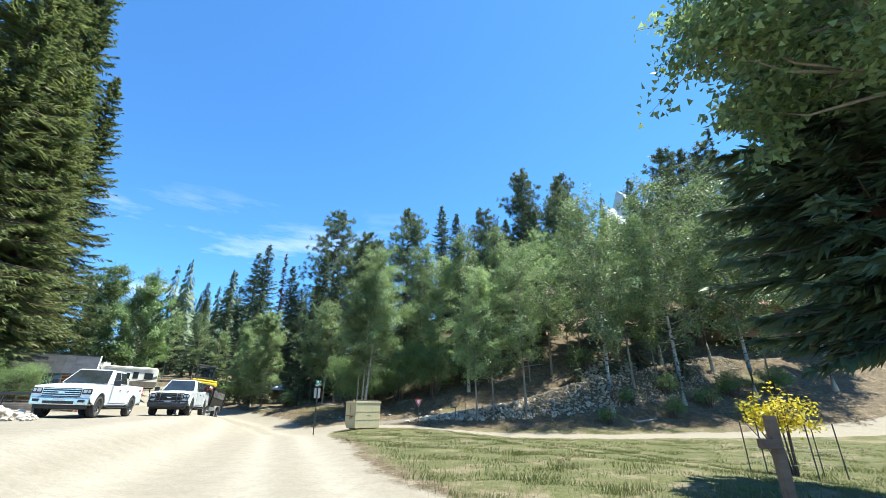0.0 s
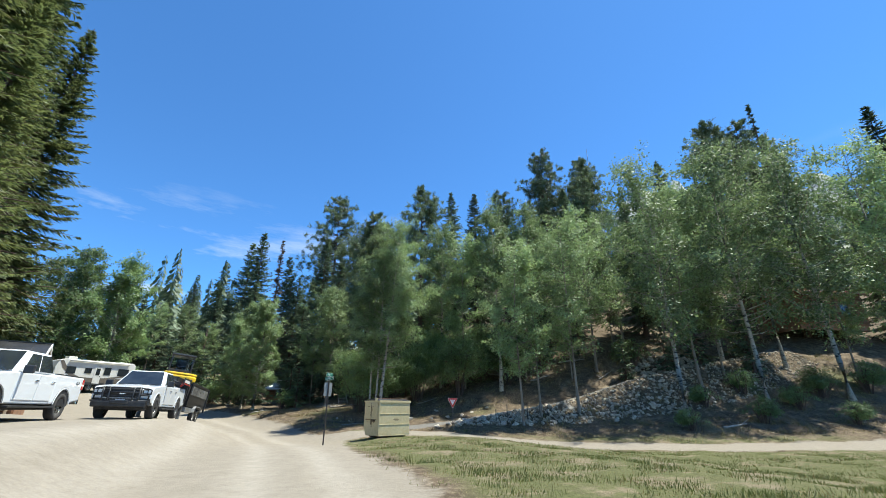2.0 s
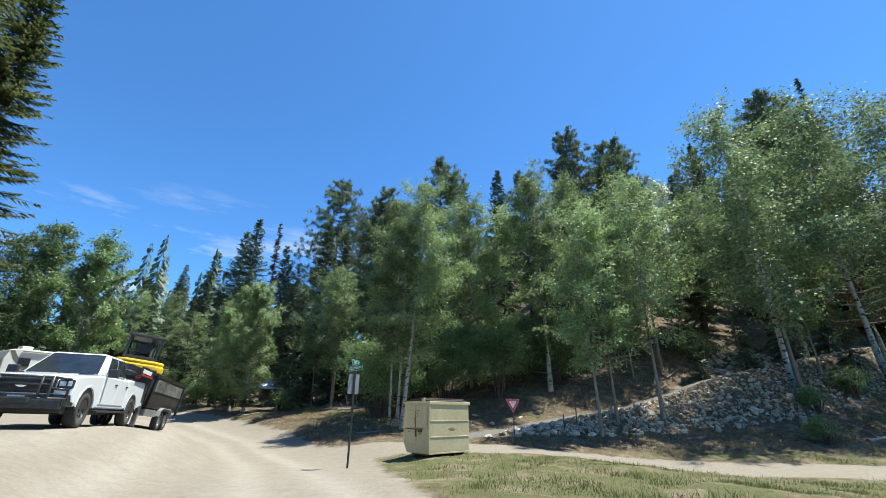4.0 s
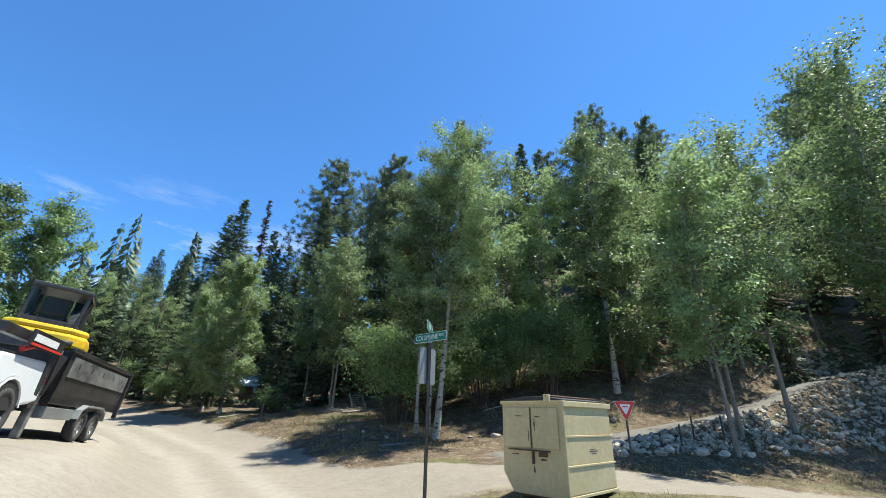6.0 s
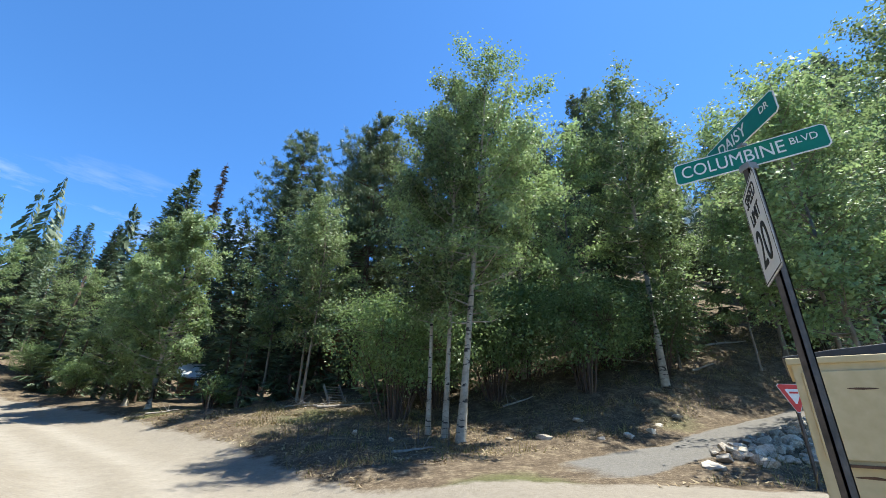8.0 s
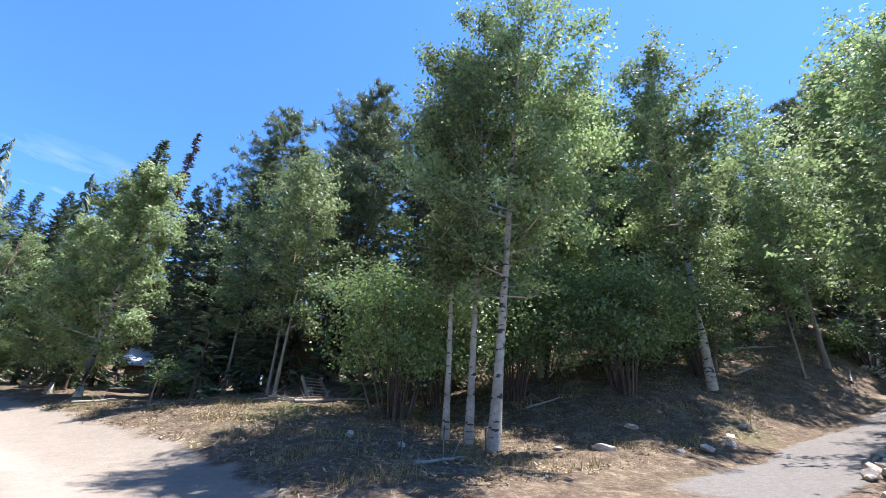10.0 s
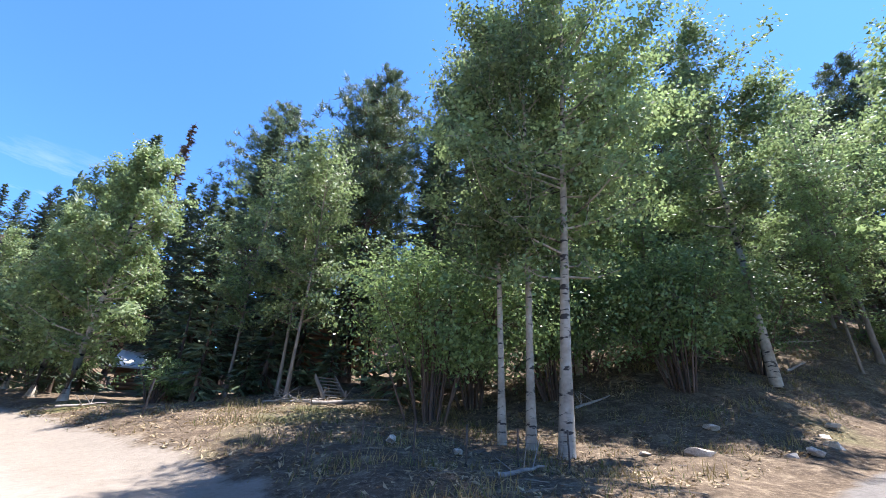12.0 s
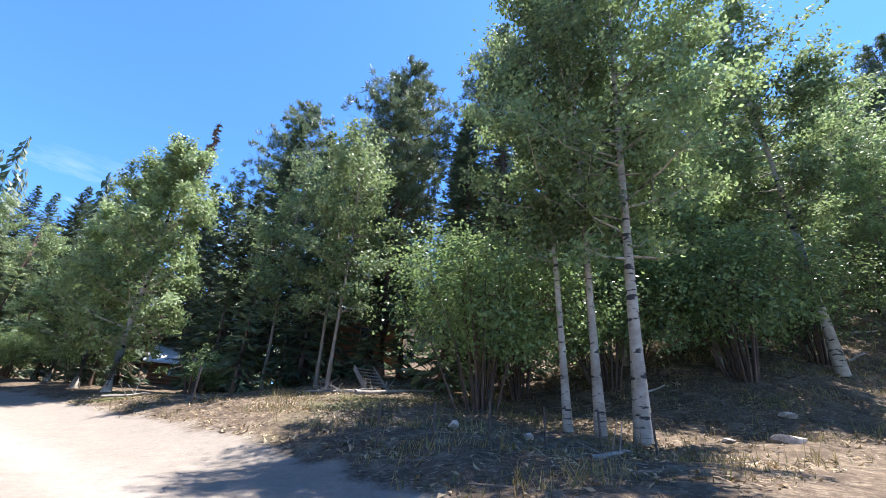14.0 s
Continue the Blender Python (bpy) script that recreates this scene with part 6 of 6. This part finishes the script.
def fallen_log(x, y, turn, length, r0):
    ax, ay = math.cos(radians(turn)) * length / 2, math.sin(radians(turn)) * length / 2
    dip = -math.degrees(math.atan2(gz(x + ax, y + ay) - gz(x - ax, y - ay), length))
    t = thing("fallen_log", "bare weathered log lying on the forest floor", "log", Matrix.Translation((x, y, gz(x, y))) @ pose(0, 0, 0, 0, 0, turn) @ pose(0, 0, 0, 0, dip, 0))
    rr = np.random.RandomState(int(abs(x * 31 + y * 17)))
    pts = [Vector((length * (k / 6 - 0.5), rr.normal() * 0.03 * length * 0.3, r0 * 0.7 + rr.uniform(0, 0.04))) for k in range(7)]
    w = Tubes()
    w.add(pts, [r0 * (1 - 0.1 * k) for k in range(7)], 8)
    for _ in range(3):
        p = pts[rr.randint(1, 6)]
        w.add([p, p + Vector((rr.normal() * 0.3, rr.normal() * 0.3, rr.uniform(0.1, 0.5)))], [r0 * 0.3, 0.006], 5)
    under(new("stem", mesh_of("stem", w.verts, w.faces, M_DEADWOOD, True)), t)


for x, y, a, L, q in ((-11.0, 46.3, 25, 3.2, 0.07), (-13.0, 46.6, 150, 1.3, 0.035), (-12.4, 46.9, 20, 1.6, 0.04), (-12.9, 47.4, 65, 1.1, 0.03), (-12.2, 46.5, 110, 1.0, 0.03), (-13.5, 47.2, 40, 1.4, 0.045), (-4.0, 43.2, 10, 1.5, 0.05), (6.0, 44.0, 15, 2.0, 0.06), (9.5, 46.0, -10, 2.4, 0.07), (11.5, 43.5, 30, 1.8, 0.06),
                      (-8.9, 38.0, 35, 1.6, 0.04), (2.5, 45.5, -25, 1.8, 0.06), (15.5, 34.2, 20, 2.2, 0.09), (-20.0, 49.0, 40, 1.4, 0.05)):
    fallen_log(x, y, a, L, q)


def crag():
    """Pale rock showing high on the hill between the trees."""
    r = np.random.RandomState(9)
    t = thing("rock_outcrop", "pale bare rock outcrop high on the wooded hill", "rock", pose(84, 112, gz(84, 112)))
    for k in range(7):
        bm = bmesh.new()
        bmesh.ops.create_icosphere(bm, subdivisions=3, radius=1)
        for v in bm.verts:
            n = noise.noise(v.co * 1.7 + Vector((k * 7, 0, 0)))
            v.co = Vector((v.co.x * 8, v.co.y * 6, v.co.z * 20)) * (1 + 0.45 * n)
        part("crag", bm, M_ROCK_FACE, t, m=pose((k - 3) * 9 + r.uniform(-3, 3), r.uniform(-6, 6), 8 + r.uniform(-7, 7), 0, 0, r.uniform(0, 90)))


crag()


# ---- grass, litter and far woods ----
def blades(name, label, mat, pick, n, seed, lo, hi, width, x0, x1, y0, y1):
    r = np.random.RandomState(seed)
    x, y = r.uniform(x0, x1, n * 3), r.uniform(y0, y1, n * 3)
    keep = pick(x, y) > r.uniform(0, 1, n * 3)
    x, y = x[keep][:n], y[keep][:n]
    z = ground_z(x, y) + 0.0
    h = r.uniform(lo, hi, len(x)) * (0.6 + 0.8 * (rough(x, y, 1.6, seed) > 0.1))
    a = r.uniform(0, 6.28, len(x))
    p = np.stack([x, y, z - 0.02], 1)
    w = np.stack([np.cos(a), np.sin(a), np.zeros_like(a)], 1) * width
    tip = p + np.stack([r.normal(size=len(x)) * 0.35 * h, r.normal(size=len(x)) * 0.35 * h, h], 1)
    tagged(new(name, soup(name, np.stack([p - w, p + w, tip], 1), 3, mat)), label, "grass", kind="stuff")


def on_verge(x, y):
    d, l = beside(MAIN, x, y), np.abs(beside(LANE, x, y))
    return ease(2.3, 3.6, d - 1.4 * ease(18, 30, y)) * ease(1.6, 2.6, l) * (0.35 + 0.65 * ease(-0.2, 0.4, rough(x, y, 4, 12))) * ease(38, 5, np.hypot(x + 2, y - 6))


def on_bank(x, y):
    d, l, q = beside(MAIN, x, y), np.abs(beside(LANE, x, y)), np.abs(beside(DRIVE, x, y))
    return ease(3.6, 5.0, d) * ease(1.8, 2.8, l) * ease(1.8, 2.4, q) * ease(-0.25, 0.5, rough(x, y, 3, 14))


blades("grass", "green and straw-coloured grass on the road verge", M_GRASS, on_verge, 110000, 21, 0.03, 0.11, 0.009, -8, 22, 4, 29)
blades("grass", "dry yellow grass on the road verge", M_STRAW, on_verge, 26000, 22, 0.03, 0.13, 0.007, -8, 22, 4, 29)
blades("grass", "dry straw tufts on the bank under the trees", M_STRAW, on_bank, 40000, 23, 0.05, 0.26, 0.009, -22, 34, 31, 48)
blades("grass", "thin green grass on the bank under the trees", M_GRASS, on_bank, 20000, 24, 0.05, 0.22, 0.010, -22, 34, 31, 48)
blades("grass", "sparse weeds beside the parking ground", M_STRAW, lambda x, y: ease(-12, -20, beside(MAIN, x, y)) * ease(0, 0.5, rough(x, y, 3, 15)), 8000, 25, 0.08, 0.3, 0.012, -40, -14, 12, 48)


def litter():
    """Twigs and dead sticks scattered under the trees."""
    r = np.random.RandomState(31)
    verts = []
    for _ in range(2600):
        x, y = r.uniform(-24, 30), r.uniform(34.5, 52)
        if beside(MAIN, x, y) < 4.4 or abs(float(beside(DRIVE, x, y))) < 2.0:
            continue
        a, L, w = r.uniform(0, 6.28), r.uniform(0.1, 0.6), r.uniform(0.005, 0.014)
        c = np.array([x, y, gz(x, y) + 0.03])
        u, v = np.array([math.cos(a), math.sin(a), r.uniform(-0.12, 0.2)]) * L / 2, np.array([-math.sin(a), math.cos(a), 0]) * w
        k = np.array([0, 0, w])
        verts += [c - u - v, c + u - v * 0.4, c + u * 1.0 + k, c - u + k, c - u + k, c + u + k, c + u + v * 0.4, c - u + v]
    tagged(new("litter", soup("litter", np.array(verts), 4, M_TWIG)), "scattered twigs and dead sticks under the trees", "twigs", kind="stuff")


litter()


def fallen_leaves():
    """Dry leaves and bark chips lying on the forest floor."""
    r = np.random.RandomState(33)
    n = 110000
    x, y = r.uniform(-27, 32, n), r.uniform(33, 50, n)
    keep = (beside(MAIN, x, y) > 3.9) & (np.abs(beside(DRIVE, x, y)) > 1.9) & (r.uniform(size=n) < 0.25 + 0.75 * ease(-0.2, 0.4, rough(x, y, 2.2, 17)))
    x, y = x[keep], y[keep]
    n = len(x)
    c = np.stack([x, y, ground_z(x, y) + r.uniform(0.012, 0.035, n)], 1)
    nor = unit(r.normal(size=(n, 3)) * np.array([0.45, 0.45, 0]) + np.array([0, 0, 1]))
    u = unit(np.cross(nor, unit(r.normal(size=(n, 3)))))
    v, s = np.cross(nor, u), r.uniform(0.028, 0.085, (n, 1))
    tagged(new("fallen_leaves", soup("fallen_leaves", np.stack([c - u * s, c + v * s * 0.6, c + u * s], 1), 3, M_DRY_LEAF)), "dry fallen leaves and chips on the forest floor", "leaves", kind="stuff")


fallen_leaves()


def far_woods():
    """Spruce woods beyond, far too many to count."""
    r = np.random.RandomState(41)
    tris = []
    for _ in range(420):
        a, d = r.uniform(-1.15, 1.15), r.uniform(88, 190)
        x, y = -5 + d * math.sin(a), 8 + d * math.cos(a)
        if beside(MAIN, x, y) < 6 and beside(MAIN, x, y) > -6:
            continue
        h, z = r.uniform(13, 24), gz(x, y)
        n = 210
        k = r.uniform(0, 1, (n, 1)) ** 0.8
        az = r.uniform(0, 6.28, (n, 1))
        out = np.concatenate([np.cos(az), np.sin(az), r.uniform(-0.75, -0.1, (n, 1))], 1) * r.uniform(0.55, 1.15, (n, 1))
        base = np.array([x, y, z]) + np.array([0, 0, 1]) * (0.06 + 0.94 * k) * h
        L = (1 - k) * h * 0.17 + 0.3
        w = np.concatenate([-np.sin(az), np.cos(az), np.zeros((n, 1))], 1) * L * 0.15
        tris.append(np.stack([base + np.array([0, 0, 0.3]), base + out * L + w, base + out * L - w - np.array([0, 0, 0.5])], 1))
    tagged(new("far_woods", soup("far_woods", np.concatenate(tris), 3, M_SPRUCE)), "dense spruce woods covering the far slope", "woods", kind="stuff")


far_woods()
